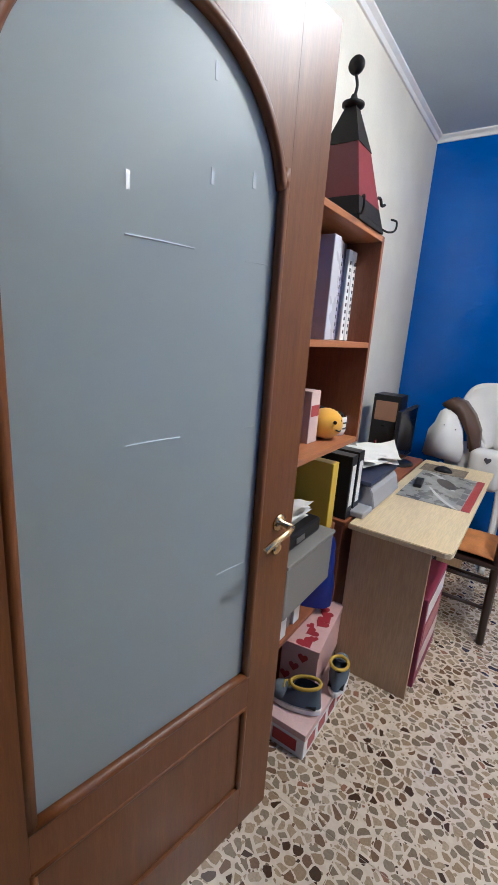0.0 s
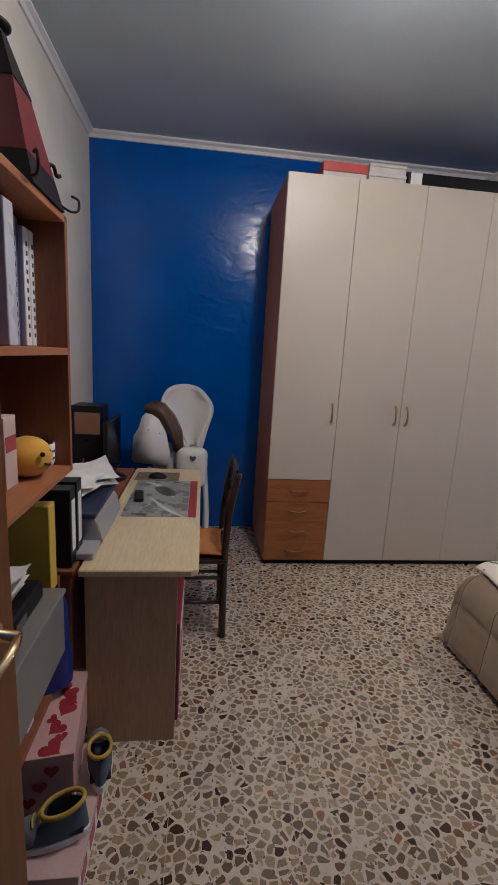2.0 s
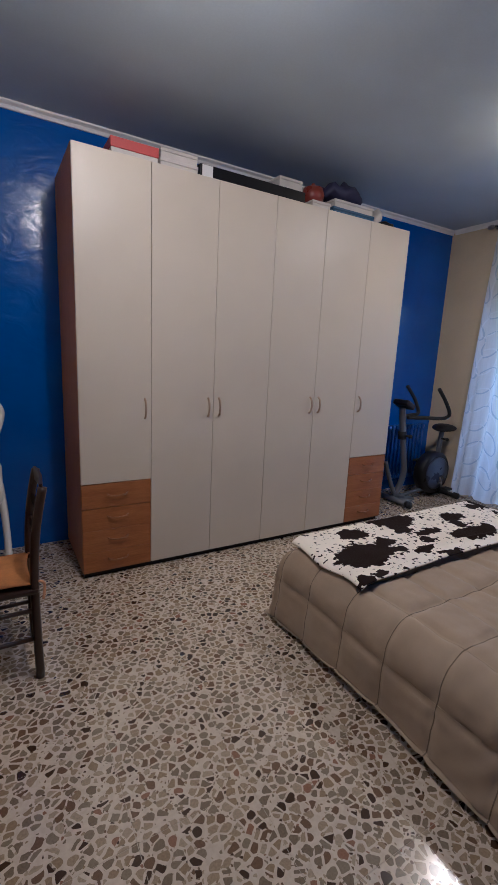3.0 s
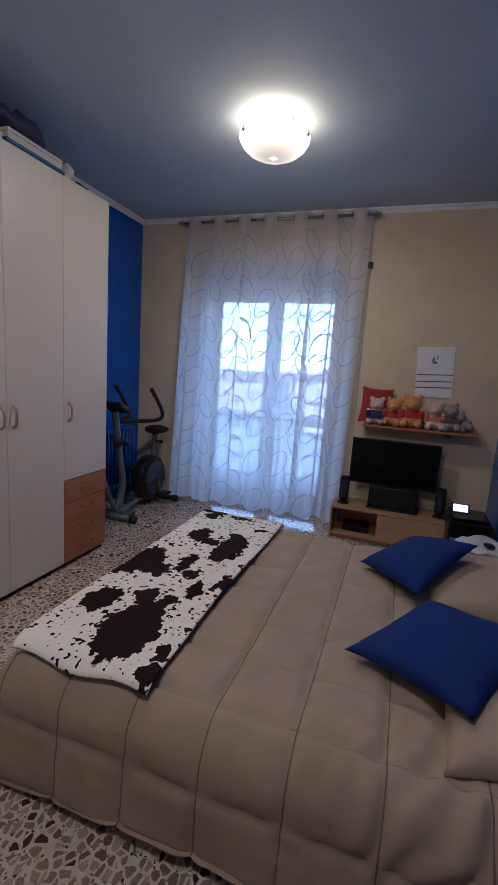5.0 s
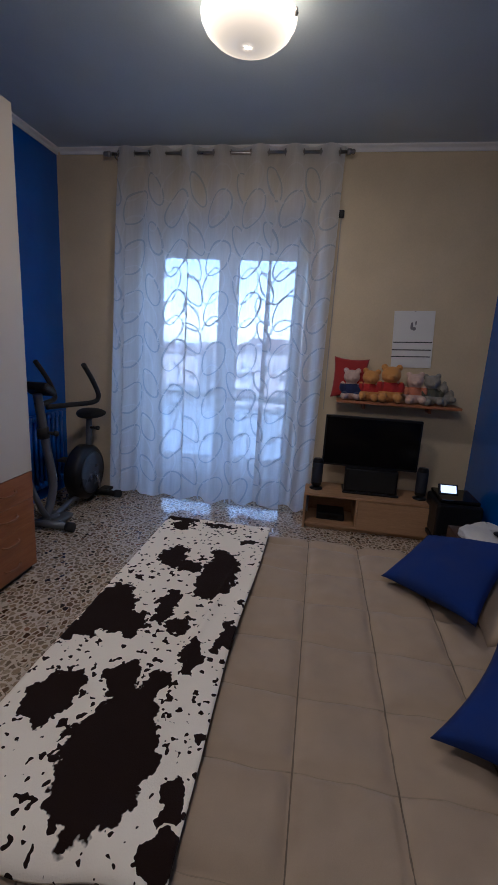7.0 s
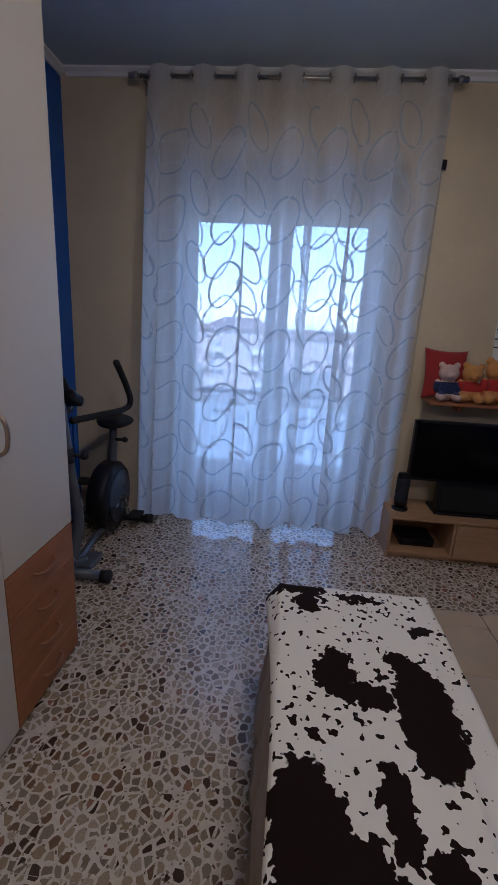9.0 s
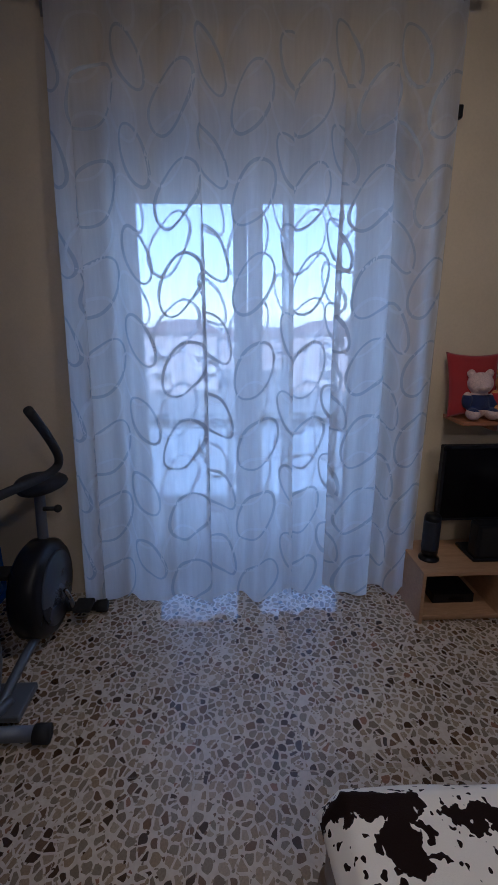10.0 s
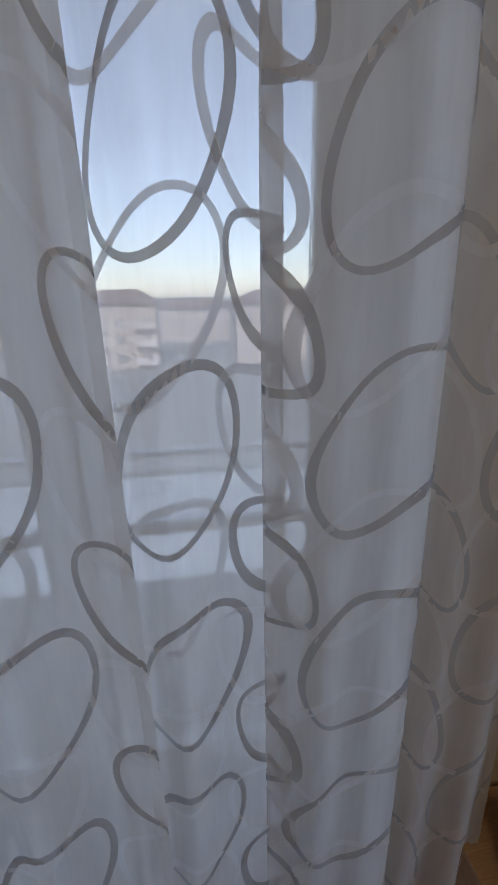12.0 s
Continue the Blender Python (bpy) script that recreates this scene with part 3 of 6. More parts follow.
            part("eyelet", t, METAL, panel, smooth=True)

curtain()
strap = thing("shutter_strap", "grey shutter strap with dark wall guide", "strap", (WX - 0.02, 2.235, 0.9))
part("guide", box((WX - 0.03, 2.222, 2.465), (WX, 2.262, 2.52), 0.006), BLACK, strap)
part("strap", box((WX - 0.012, 2.238, 0.95), (WX - 0.010, 2.246, 2.47), 0), paint("grey_webbing", (0.42, 0.40, 0.36), 0.8), strap)

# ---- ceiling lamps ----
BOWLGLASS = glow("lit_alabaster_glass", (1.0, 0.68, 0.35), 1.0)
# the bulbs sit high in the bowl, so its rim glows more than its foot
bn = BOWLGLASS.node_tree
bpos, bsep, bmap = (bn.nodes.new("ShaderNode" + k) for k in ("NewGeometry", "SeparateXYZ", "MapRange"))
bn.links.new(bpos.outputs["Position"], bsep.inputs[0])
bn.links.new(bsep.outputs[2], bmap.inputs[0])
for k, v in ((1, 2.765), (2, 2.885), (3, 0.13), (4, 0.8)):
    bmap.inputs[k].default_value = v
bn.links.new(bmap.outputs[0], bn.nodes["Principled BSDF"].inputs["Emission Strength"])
lamp = thing("ceiling_lamp", "lit alabaster glass bowl ceiling lamp with steel clips", "lamp", (0, 0, H), group="ceiling lamps")
profile = [(r * 0.96, -0.212 + (z + 0.212) * 0.86) for r, z in [(0.225, -0.08), (0.222, -0.097), (0.205, -0.13), (0.17, -0.165), (0.12, -0.193), (0.06, -0.208), (0.012, -0.212),
           (0.012, -0.207), (0.06, -0.203), (0.12, -0.187), (0.168, -0.159), (0.20, -0.125), (0.216, -0.095), (0.218, -0.08)]]
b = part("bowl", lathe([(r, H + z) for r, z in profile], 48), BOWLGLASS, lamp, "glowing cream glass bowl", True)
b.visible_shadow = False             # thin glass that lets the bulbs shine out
part("base", lathe([(0.10, H - 0.035), (0.11, H - 0.03), (0.11, H)], 32), WHITE, lamp)
for a in (20, 140, 260):
    ca, sa = math.cos(radians(a)), math.sin(radians(a))
    part("clip", add(tube([(0.10 * ca, 0.10 * sa, H - 0.02), (0.196 * ca, 0.196 * sa, H - 0.085), (0.219 * ca, 0.219 * sa, H - 0.096), (0.219 * ca, 0.219 * sa, H - 0.112)], 0.004, 8), ball((0.218 * ca, 0.218 * sa, H - 0.115), 0.010, n=10)), METAL, lamp)
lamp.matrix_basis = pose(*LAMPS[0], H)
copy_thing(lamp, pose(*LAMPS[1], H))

# ---- wardrobe ----
HANDLE = paint("bronze_handle_metal", (0.52, 0.39, 0.28), 0.35, 0.8, var=0.06, bump=0.05)
PULL = paint("bronze_pull", (0.30, 0.13, 0.05), 0.4, 0.3)
WXA, WXB, WF, WB, WT = 1.155, 3.845, 3.955, 4.62, 2.58
ward = thing("wardrobe", "six-door ivory wardrobe with cherry drawers and sides", "wardrobe", ((WXA + WXB) / 2, 4.3, 0))
part("side_panel", box((WXA, WF + 0.022, 0.035), (WXA + 0.025, WB, WT), 0.002), CARCASS, ward, "dark cherry side panel")
part("side_panel", box((WXB - 0.025, WF + 0.022, 0.035), (WXB, WB, WT), 0.002), CARCASS, ward, "dark cherry side panel")
part("top_panel", box((WXA + 0.026, WF + 0.022, WT - 0.025), (WXB - 0.026, WB, WT), 0.002), CARCASS, ward)
part("bottom_panel", box((WXA + 0.026, WF + 0.03, 0.035), (WXB - 0.026, WB, 0.06), 0.002), CARCASS, ward)
part("back_panel", box((WXA + 0.026, WB - 0.012, 0.061), (WXB - 0.026, WB, WT - 0.026), 0), CARCASS, ward)
part("plinth", box((WXA + 0.01, WF + 0.03, 0.0), (WXB - 0.01, WB - 0.03, 0.0345), 0), BLACK, ward)
DW = (WXB - WXA) / 6
for k in range(6):
    a, b_ = WXA + k * DW + 0.0015, WXA + (k + 1) * DW - 0.0015
    short = k in (0, 5)
    door = part("door", box((a, WF, 0.645 if short else 0.04), (b_, WF + 0.02, WT), 0.0025), IVORY, ward, "plain ivory door")
    xh = b_ - 0.04 if k in (0, 1, 3) else a + 0.04
    part("handle", add(tube([(xh, WF, 1.055), (xh, WF - 0.022, 1.075), (xh, WF - 0.030, 1.12), (xh, WF - 0.022, 1.165), (xh, WF, 1.185)], 0.0055, 10, 1.4)), HANDLE, door, "bowed bronze metal handle", True)
    if short:
        for z0, z1, hz in ((0.04, 0.1785, 0.12), (0.1787, 0.3285, 0.265), (0.3287, 0.478, 0.415), (0.481, 0.641, 0.565)):
            d = part("drawer", box((a, WF, z0), (b_, WF + 0.02, z1 - 0.001), 0.0025), DRAWER, ward, "orange cherry drawer front")
            xm = (a + b_) / 2
            part("handle", tube([(xm - 0.065, WF, hz + 0.005), (xm - 0.05, WF - 0.018, hz), (xm, WF - 0.026, hz - 0.004), (xm + 0.05, WF - 0.018, hz), (xm + 0.065, WF, hz + 0.005)], 0.005, 8, 1.3), PULL, d, smooth=True)

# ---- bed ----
# stitching tubes; the crease shade along the seams is put into their dark colour
SEAM = paint("shaded_seam_thread", (0.17, 0.13, 0.09), 0.9)
SOFTSEAM = paint("faint_shaded_seam_thread", (0.32, 0.25, 0.17), 0.9)
def quilt(parent):
    """Draped quilt with stitched squares: flat top, sides falling nearly to the floor."""
    bx0, bx1, by0, by1, top, low = 2.075, 3.80, 1.06, 3.06, 0.430, 0.062
    side = 0.45
    us = [(-side) + (bx1 - bx0 + 2 * side) * i / 180 for i in range(181)]
    vs = [(by1 - by0 + side) * j / 170 for j in range(171)]
    # rows of the cloth run exactly along the stitching
    us = [a if abs(a - u) < 0.0072 else u for u in us for a in [round((u + 0.125) / 0.25) * 0.25 - 0.125]]
    vs = [a if abs(a - v) < 0.0074 else v for v in vs for a in [round((v + 0.065) / 0.256) * 0.256 - 0.065]]
    R = 0.05
    def fold(d, R=R):
        """Distance past the edge turns into (out, down)."""
        if d <= -R:
            return d, 0.0
        arc = R * math.pi / 2
        q = d + R
        if q < arc:
            a = q / R
            return -R + R * math.sin(a), R * (1 - math.cos(a))
        return 0.10 * (q - arc), R + (q - arc) * 0.995
    def surf(u, v):
            lu, lv = (bx1 - bx0), (by1 - by0)
            ox, dz1 = (fold(-u, 0.13)[0] * -1, fold(-u, 0.13)[1]) if u < lu / 2 else (lu + fold(u - lu)[0], fold(u - lu)[1])
            oy, dz2 = v if v < lv - R else lv + fold(v - lv)[0], fold(v - lv)[1] if v > lv - R else 0.0
            z = top - max(dz1, dz2) - 0.25 * min(dz1, dz2)
            z = max(z, low - 0.03 + 0.02 * math.sin(5 * u + 3 * v))
            # stitched squares puff up between the seams
            du, dv = abs((u + 0.125 + 0.125) % 0.25 - 0.125), abs((v + 0.065 + 0.128) % 0.256 - 0.128)
            pu, pv = min(1.0, du / 0.05), min(1.0, dv / 0.045)
            puff = (pu * (2 - pu)) * (pv * (2 - pv))
            nz = noise.noise((u * 3.1, v * 3.1, 0)) * 0.014 + noise.noise((u * 9, v * 9, 4)) * 0.008
            h = 0.022 * puff + nz * 0.8 + 0.008 * noise.noise((u * 16 + v * 5, v * 7 - u * 3, 2)) * (1.25 - puff) + 0.004 * noise.noise((u * 24, v * 24, 7))
            flat = 1 - min(1, (dz1 + dz2) / 0.08)
            out = 1 - flat
            # soft gathers where the cloth turns over the head end of the side
            head = max(0.0, 1 - v / 0.95) * max(0.0, 1 - abs(u + 0.05) / 0.42)
            h += head * 0.038 * math.sin(62 * (v + 0.6 * u) + 4 * noise.noise((u * 5, v * 5, 1)))
            p = Vector((bx0 + ox, by0 + oy, z + h * flat))
            wav = noise.noise((u * 4, v * 4, 9)) * 0.02
            if dz1 > 0.01:
                p.x += (-1 if u < lu / 2 else 1) * out * (0.013 * puff + (h - 0.022 * puff) * 0.6 + wav * min(1, dz1 * 3))
            if dz2 > 0.01:
                p.y += out * (0.013 * puff + (h - 0.022 * puff) * 0.6 + wav * min(1, dz2 * 3))
            return p
    bm = bmesh.new()
    g = [[bm.verts.new(surf(u, v)) for v in vs] for u in us]
    for i in range(180):
        for j in range(170):
            bm.faces.new((g[i][j], g[i + 1][j], g[i + 1][j + 1], g[i][j + 1]))
    ob = part("quilt", bm, DUVET, parent, "beige quilted bedspread", True)
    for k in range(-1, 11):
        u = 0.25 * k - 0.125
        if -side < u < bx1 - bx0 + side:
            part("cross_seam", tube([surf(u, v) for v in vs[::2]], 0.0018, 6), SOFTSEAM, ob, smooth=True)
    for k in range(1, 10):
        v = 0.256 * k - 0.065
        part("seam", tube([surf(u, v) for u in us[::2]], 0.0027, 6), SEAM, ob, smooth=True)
    return ob

bed = thing("bed", "double bed with dark base under the bedspread", "bed", (2.95, 2.0, 0))
part("base", box((2.18, 1.03, 0.10), (3.75, 2.98, 0.24), 0.01), CARCASS, bed)
part("mattress", box((2.16, 1.04, 0.2405), (3.77, 3.0, 0.395), 0.05, 4), WHITE, bed)
for x in (2.28, 3.65):
    for y in (1.15, 2.85):
        part("leg", rod((x, y, 0), (x, y, 0.101), 0.03), BLACK, bed)
spread = thing("bedspread", "beige quilted bedspread draped over the bed", "bedspread", (2.95, 2.0, 0.45))
quilt(spread)

# ---- on the bed ----
def sheet(f, nu, nv):
    bm = bmesh.new()
    g = [[bm.verts.new(f(i / nu, j / nv)) for j in range(nv + 1)] for i in range(nu + 1)]
    for i in range(nu):
        for j in range(nv):
            bm.faces.new((g[i][j], g[i + 1][j], g[i + 1][j + 1], g[i][j + 1]))
    return bm


# dark patches of the print: centre along and across the bed, half length, half width
PATCHES = [(2.37, 2.71, 0.20, 0.11), (2.60, 2.79, 0.07, 0.05), (2.60, 2.69, 0.06, 0.035), (2.49, 2.94, 0.10, 0.07), (2.90, 2.985, 0.16, 0.075),
           (2.83, 2.88, 0.07, 0.07), (2.76, 3.04, 0.06, 0.04), (3.35, 2.885, 0.10, 0.055), (3.27, 2.81, 0.038, 0.07), (3.23, 2.65, 0.19, 0.085),
           (3.41, 2.67, 0.05, 0.04), (2.97, 2.79, 0.11, 0.032), (2.86, 2.71, 0.045, 0.05), (2.72, 2.62, 0.075, 0.036), (2.84, 2.53, 0.075, 0.035),
           (2.17, 2.51, 0.05, 0.05), (2.285, 2.535, 0.06, 0.025), (3.765, 3.0, 0.035, 0.12), (3.68, 2.96, 0.06, 0.045), (3.73, 2.76, 0.022, 0.10), (3.56, 2.57, 0.032, 0.05)]


def cowhide():
    """Plush with frayed dark patches and scattered flecks."""
    m, nt, p = nodes_of("cow_print_plush")
    geo = nt.nodes.new("ShaderNodeNewGeometry")
    hair = noise_tex(nt, 300, 2)
    spot = geo.outputs["Position"]
    for scale, amount in ((9, 0.085), (30, 0.075)):
        fray = noise_tex(nt, scale, 2)
        nt.links.new(geo.outputs["Position"], fray.inputs["Vector"])
        off = nt.nodes.new("ShaderNodeVectorMath")
        off.operation = "SUBTRACT"
        off.inputs[1].default_value = (0.5, 0.5, 0.5)
        nt.links.new(fray.outputs[1], off.inputs[0])
        push = nt.nodes.new("ShaderNodeVectorMath")
        push.operation = "MULTIPLY_ADD"
        push.inputs[1].default_value = (amount, amount, 0)
        nt.links.new(off.outputs[0], push.inputs[0])
        nt.links.new(spot, push.inputs[2])
        spot = push.outputs[0]
    near = None
    for x, y, rx, ry in PATCHES:
        mp = nt.nodes.new("ShaderNodeMapping")
        mp.vector_type = "TEXTURE"
        mp.inputs["Location"].default_value = (x, y, 0.48)
        mp.inputs["Scale"].default_value = (rx, ry, 40)
        nt.links.new(spot, mp.inputs[0])
        d = nt.nodes.new("ShaderNodeVectorMath")
        d.operation = "LENGTH"
        nt.links.new(mp.outputs[0], d.inputs[0])
        if near is None:
            near = d.outputs["Value"]
        else:
            low = nt.nodes.new("ShaderNodeMath")
            low.operation = "MINIMUM"
            nt.links.new(near, low.inputs[0])
            nt.links.new(d.outputs["Value"], low.inputs[1])
            near = low.outputs[0]
    big = ramp(nt, [(0.485, (1, 1, 1)), (0.50, (0, 0, 0))])
    half = nt.nodes.new("ShaderNodeMath")
    half.operation = "MULTIPLY"
    half.inputs[1].default_value = 0.48
    nt.links.new(near, half.inputs[0])
    nt.links.new(half.outputs[0], big.inputs[0])
    # flecks, thick in some places and thin in others
    fleck, crowd = noise_tex(nt, 46, 1.0, None, 0.4), noise_tex(nt, 4.5, 1)
    for n_ in (fleck, crowd):
        nt.links.new(geo.outputs["Position"], n_.inputs["Vector"])
    more = nt.nodes.new("ShaderNodeMath")
    more.operation = "MULTIPLY_ADD"
    more.inputs[1].default_value = 0.28
    nt.links.new(crowd.outputs[0], more.inputs[0])
    nt.links.new(fleck.outputs[0], more.inputs[2])
    small = ramp(nt, [(0.772, (0, 0, 0)), (0.782, (1, 1, 1))])
    nt.links.new(more.outputs[0], small.inputs[0])
    mask = mix(nt, 1.0, big.outputs[0], small.outputs[0], "LIGHTEN")
    nt.links.new(mix(nt, mask, (0.88, 0.81, 0.68), (0.012, 0.005, 0.0035)), p.inputs["Base Color"])
    p.inputs["Roughness"].default_value = 0.9
    p.inputs["Specular IOR Level"].default_value = 0.2
    bumped(nt, p, hair.outputs[0], 0.4, 0.003)
    return m


def throw_at(a, b):
    x = 2.125 + 1.70 * a + 0.010 * math.sin(9 * b + 2 * a)
    y0 = 2.488 + 0.018 * math.sin(math.pi * min(1, 1.25 * a)) ** 2
    y = y0 + (3.045 + 0.065 * a + 0.012 * math.sin(7 * a) - y0) * b
    z = 0.480 + 0.006 * noise.noise((x * 6, y * 6, 3)) + 0.014 * math.exp(-((y - 2.60 - 0.03 * math.sin(3 * x)) / 0.016) ** 2) * max(0.0, math.sin(math.pi * a)) ** 2
    over = max(0.0, y - 3.06)
    far = max(0.0, x - 3.785)
    near = max(0.0, 2.20 - x)
    z -= 1.3 * over + 0.9 * far + 5.0 * near * near
    return Vector((x, y, z))


throw = thing("cow_print_throw", "black and white cow print plush throw on the bedspread", "throw", (3.0, 2.8, 0.49))
bm = sheet(throw_at, 110, 56)
geom = bmesh.ops.extrude_face_region(bm, geom=bm.faces[:])
bmesh.ops.translate(bm, verts=[v for v in geom["geom"] if isinstance(v, bmesh.types.BMVert)], vec=(0, 0, 0.006))
part("plush_sheet", bm, cowhide(), throw, smooth=True)


def cushion(name, L, B, R, T, fat, material, label, category, group="", n=26):
    """A soft square cushion with pinched corners between four corner points."""
    L, B, R, T = (Vector(p) for p in (L, B, R, T))
    nrm = (B - L).cross(T - L).normalized()
    if nrm.z < 0:
        nrm = -nrm
    base = (L + B + R + T) / 4
    ob = thing(name, label, category, tuple(base), group=group)
    bm = bmesh.new()
    for sgn in (1, -1):
        def f(a, b):
            aa = 0.5 + (a - 0.5) * (1 - 0.10 * (1 - (2 * b - 1) ** 2))
            bb = 0.5 + (b - 0.5) * (1 - 0.10 * (1 - (2 * a - 1) ** 2))
            p = (L * (1 - aa) + B * aa) * (1 - bb) + (T * (1 - aa) + R * aa) * bb
            h = (max(0, 16 * a * (1 - a) * b * (1 - b))) ** 0.42 * fat
            wr = 0.006 * noise.noise((p.x * 9, p.y * 9, p.z * 9 + sgn)) * (1 if 0.02 < a < 0.98 and 0.02 < b < 0.98 else 0)
            return p + nrm * sgn * (h * (1.0 if sgn > 0 else 0.75) + wr)
        q = sheet(f, n, n)
        add(bm, q)
    bmesh.ops.remove_doubles(bm, verts=bm.verts, dist=1e-4)
    part("cover", bm, material, ob, smooth=True)
    return ob


cushion("cushion", (2.56, 1.935, 0.50), (2.325, 1.545, 0.54), (2.695, 1.255, 0.635), (2.94, 1.64, 0.575), 0.07, BLUECLOTH, "royal blue square cotton cushion on the bedspread", "cushion", "blue cushions")
cushion("cushion", (3.40, 1.95, 0.49), (3.04, 1.675, 0.53), (3.44, 1.385, 0.68), (3.78, 1.68, 0.545), 0.07, BLUECLOTH, "royal blue square cotton cushion leaning on a pillow", "cushion", "blue cushions")
for x in (2.20, 3.05):
    cushion("pillow", (x, 1.62, 0.45), (x, 1.08, 0.50), (x + 0.74, 1.08, 0.50), (x + 0.74, 1.62, 0.45), 0.105, DUVET, "beige covered bed pillow at the head of the bed", "pillow", "bed pillows")

# ---- television wall ----
unit = thing("tv_unit", "low light oak television bench with open niche", "tv unit", (5.16, 1.82, 0))
ux0, ux1, uy0, uy1, uz = 4.98, 5.335, 1.31, 2.335, 0.305
part("top", box((ux0, uy0, uz - 0.02), (ux1, uy1, uz), 0.002), OAK, unit)
part("bottom", box((ux0, uy0 + 0.019, 0.035), (ux1, uy1 - 0.019, 0.053), 0.002), OAK, unit)
part("plinth", box((ux0 + 0.03, uy0 + 0.03, 0), (ux1 - 0.02, uy1 - 0.03, 0.0345), 0.002), OAK, unit)
for a in (uy0, uy1 - 0.018, 1.90):
    part("side", box((ux0, a, 0.0 if a != 1.90 else 0.0535), (ux1, a + 0.018, uz - 0.0205), 0.002), OAK, unit)
part("back", box((ux1 - 0.006, uy0 + 0.019, 0.054), (ux1, uy1 - 0.019, uz - 0.021), 0), OAK, unit)
part("drawer_front", box((ux0 - 0.016, uy0 + 0.003, 0.04), (ux0 - 0.001, 1.90, uz - 0.023), 0.002), OAK, unit, "light oak flap door")

deck = thing("disc_player", "small black box in the bench niche", "player", (5.15, 2.1, 0.053))
part("body", box((5.08, 1.99, 0.0535), (5.28, 2.22, 0.11), 0.004), BLACK, deck)
part("display", box((5.0785, 2.05, 0.07), (5.0795, 2.13, 0.085), 0), SCREEN, deck)

tv = thing("television", "black flat television switched off", "television", (5.17, 1.83, 0.305))
part("bezel", box((5.15, 1.449, 0.515), (5.195, 2.215, 0.935), 0.006), BLACK, tv)
part("screen", box((5.1485, 1.464, 0.533), (5.1499, 2.20, 0.92), 0), SCREEN, tv, "glossy dark screen")
part("stand_neck", box((5.168, 1.70, 0.36), (5.19, 1.96, 0.52), 0.004), BLACK, tv)
part("stand_base", box((5.07, 1.58, 0.3055), (5.27, 2.03, 0.325), 0.008), BLACK, tv)
centre = thing("sound_box", "wide black loudspeaker in front of the television stand", "speaker", (5.12, 1.8, 0.325))
part("body", box((5.075, 1.60, 0.3255), (5.16, 2.02, 0.52), 0.01), BLACK, centre)
part("grille", box((5.072, 1.62, 0.34), (5.0745, 2.0, 0.505), 0.001), paint("black_cloth", (0.01, 0.01, 0.01), 0.95), centre)
for y in (2.245, 1.405):
    sp = thing("speaker", "small black column loudspeaker on a round foot", "speaker", (5.13, y, uz), group="television speakers")
    part("foot", moved(lathe([(0.055, 0), (0.055, 0.008), (0.03, 0.016), (0.012, 0.03)], 24), Matrix.Translation((5.13, y, uz))), BLACK, sp, smooth=True)
    part("body", moved(lathe([(0.036, 0.028), (0.043, 0.04), (0.043, 0.245), (0.036, 0.26)], 24), Matrix.Translation((5.13, y, uz))), BLACK, sp, smooth=True)
    part("grille", moved(lathe([(0.0436, 0.06), (0.0442, 0.07), (0.0442, 0.22), (0.0436, 0.23)], 24), Matrix.Translation((5.13, y, uz))), paint("speaker_mesh", (0.015, 0.02, 0.035), 0.6, fine=900, bump=0.6), sp, smooth=True)

shelf = thing("wall_shelf", "cherry wall shelf holding plush toys", "shelf", (5.24, 1.66, 1.045))
part("board", box((5.13, 1.185, 1.045), (WX, 2.145, 1.067), 0.003), SHELFWOOD, shelf)
for y in (1.40, 1.92):
    part("bracket", box((5.22, y - 0.012, 0.995), (WX, y + 0.012, 1.0445), 0.004), SHELFWOOD, shelf)

RED = paint("red_cloth", (0.32, 0.018, 0.015), 0.85, var=0.12, fine=300, bump=0.4, sheen=0.2)
PALE = paint("pale_pink_plush", (0.62, 0.47, 0.40), 0.95, var=0.12, fine=300, bump=0.6, sheen=0.1)


def dressed(fur, shirt, z0, z1):
    """Plush fur with a band of shirt between two heights."""
    m, nt, p = nodes_of("dressed_plush")
    geo, sep = nt.nodes.new("ShaderNodeNewGeometry"), nt.nodes.new("ShaderNodeSeparateXYZ")
    nt.links.new(geo.outputs["Position"], sep.inputs[0])
    span = nt.nodes.new("ShaderNodeMapRange")
    for k, v in ((1, z0), (2, z1), (3, 0.0), (4, 1.0)):
        span.inputs[k].default_value = v
    nt.links.new(sep.outputs[2], span.inputs[0])
    band = ramp(nt, [(0.0, (0, 0, 0)), (0.02, (1, 1, 1)), (0.98, (0, 0, 0))], "CONSTANT")
    nt.links.new(span.outputs[0], band.inputs[0])
    pile = noise_tex(nt, 140, 3)
    tone = ramp(nt, [(0.3, (0.75,) * 3), (0.7, (1.1,) * 3)])
    nt.links.new(pile.outputs[0], tone.inputs[0])
    nt.links.new(mix(nt, 1.0, mix(nt, band.outputs[0], fur, shirt), tone.outputs[0], "MULTIPLY"), p.inputs["Base Color"])
    p.inputs["Roughness"].default_value, p.inputs["Sheen Weight"].default_value = 0.95, 0.15
    bumped(nt, p, pile.outputs[0], 0.6, 0.004)
    return m


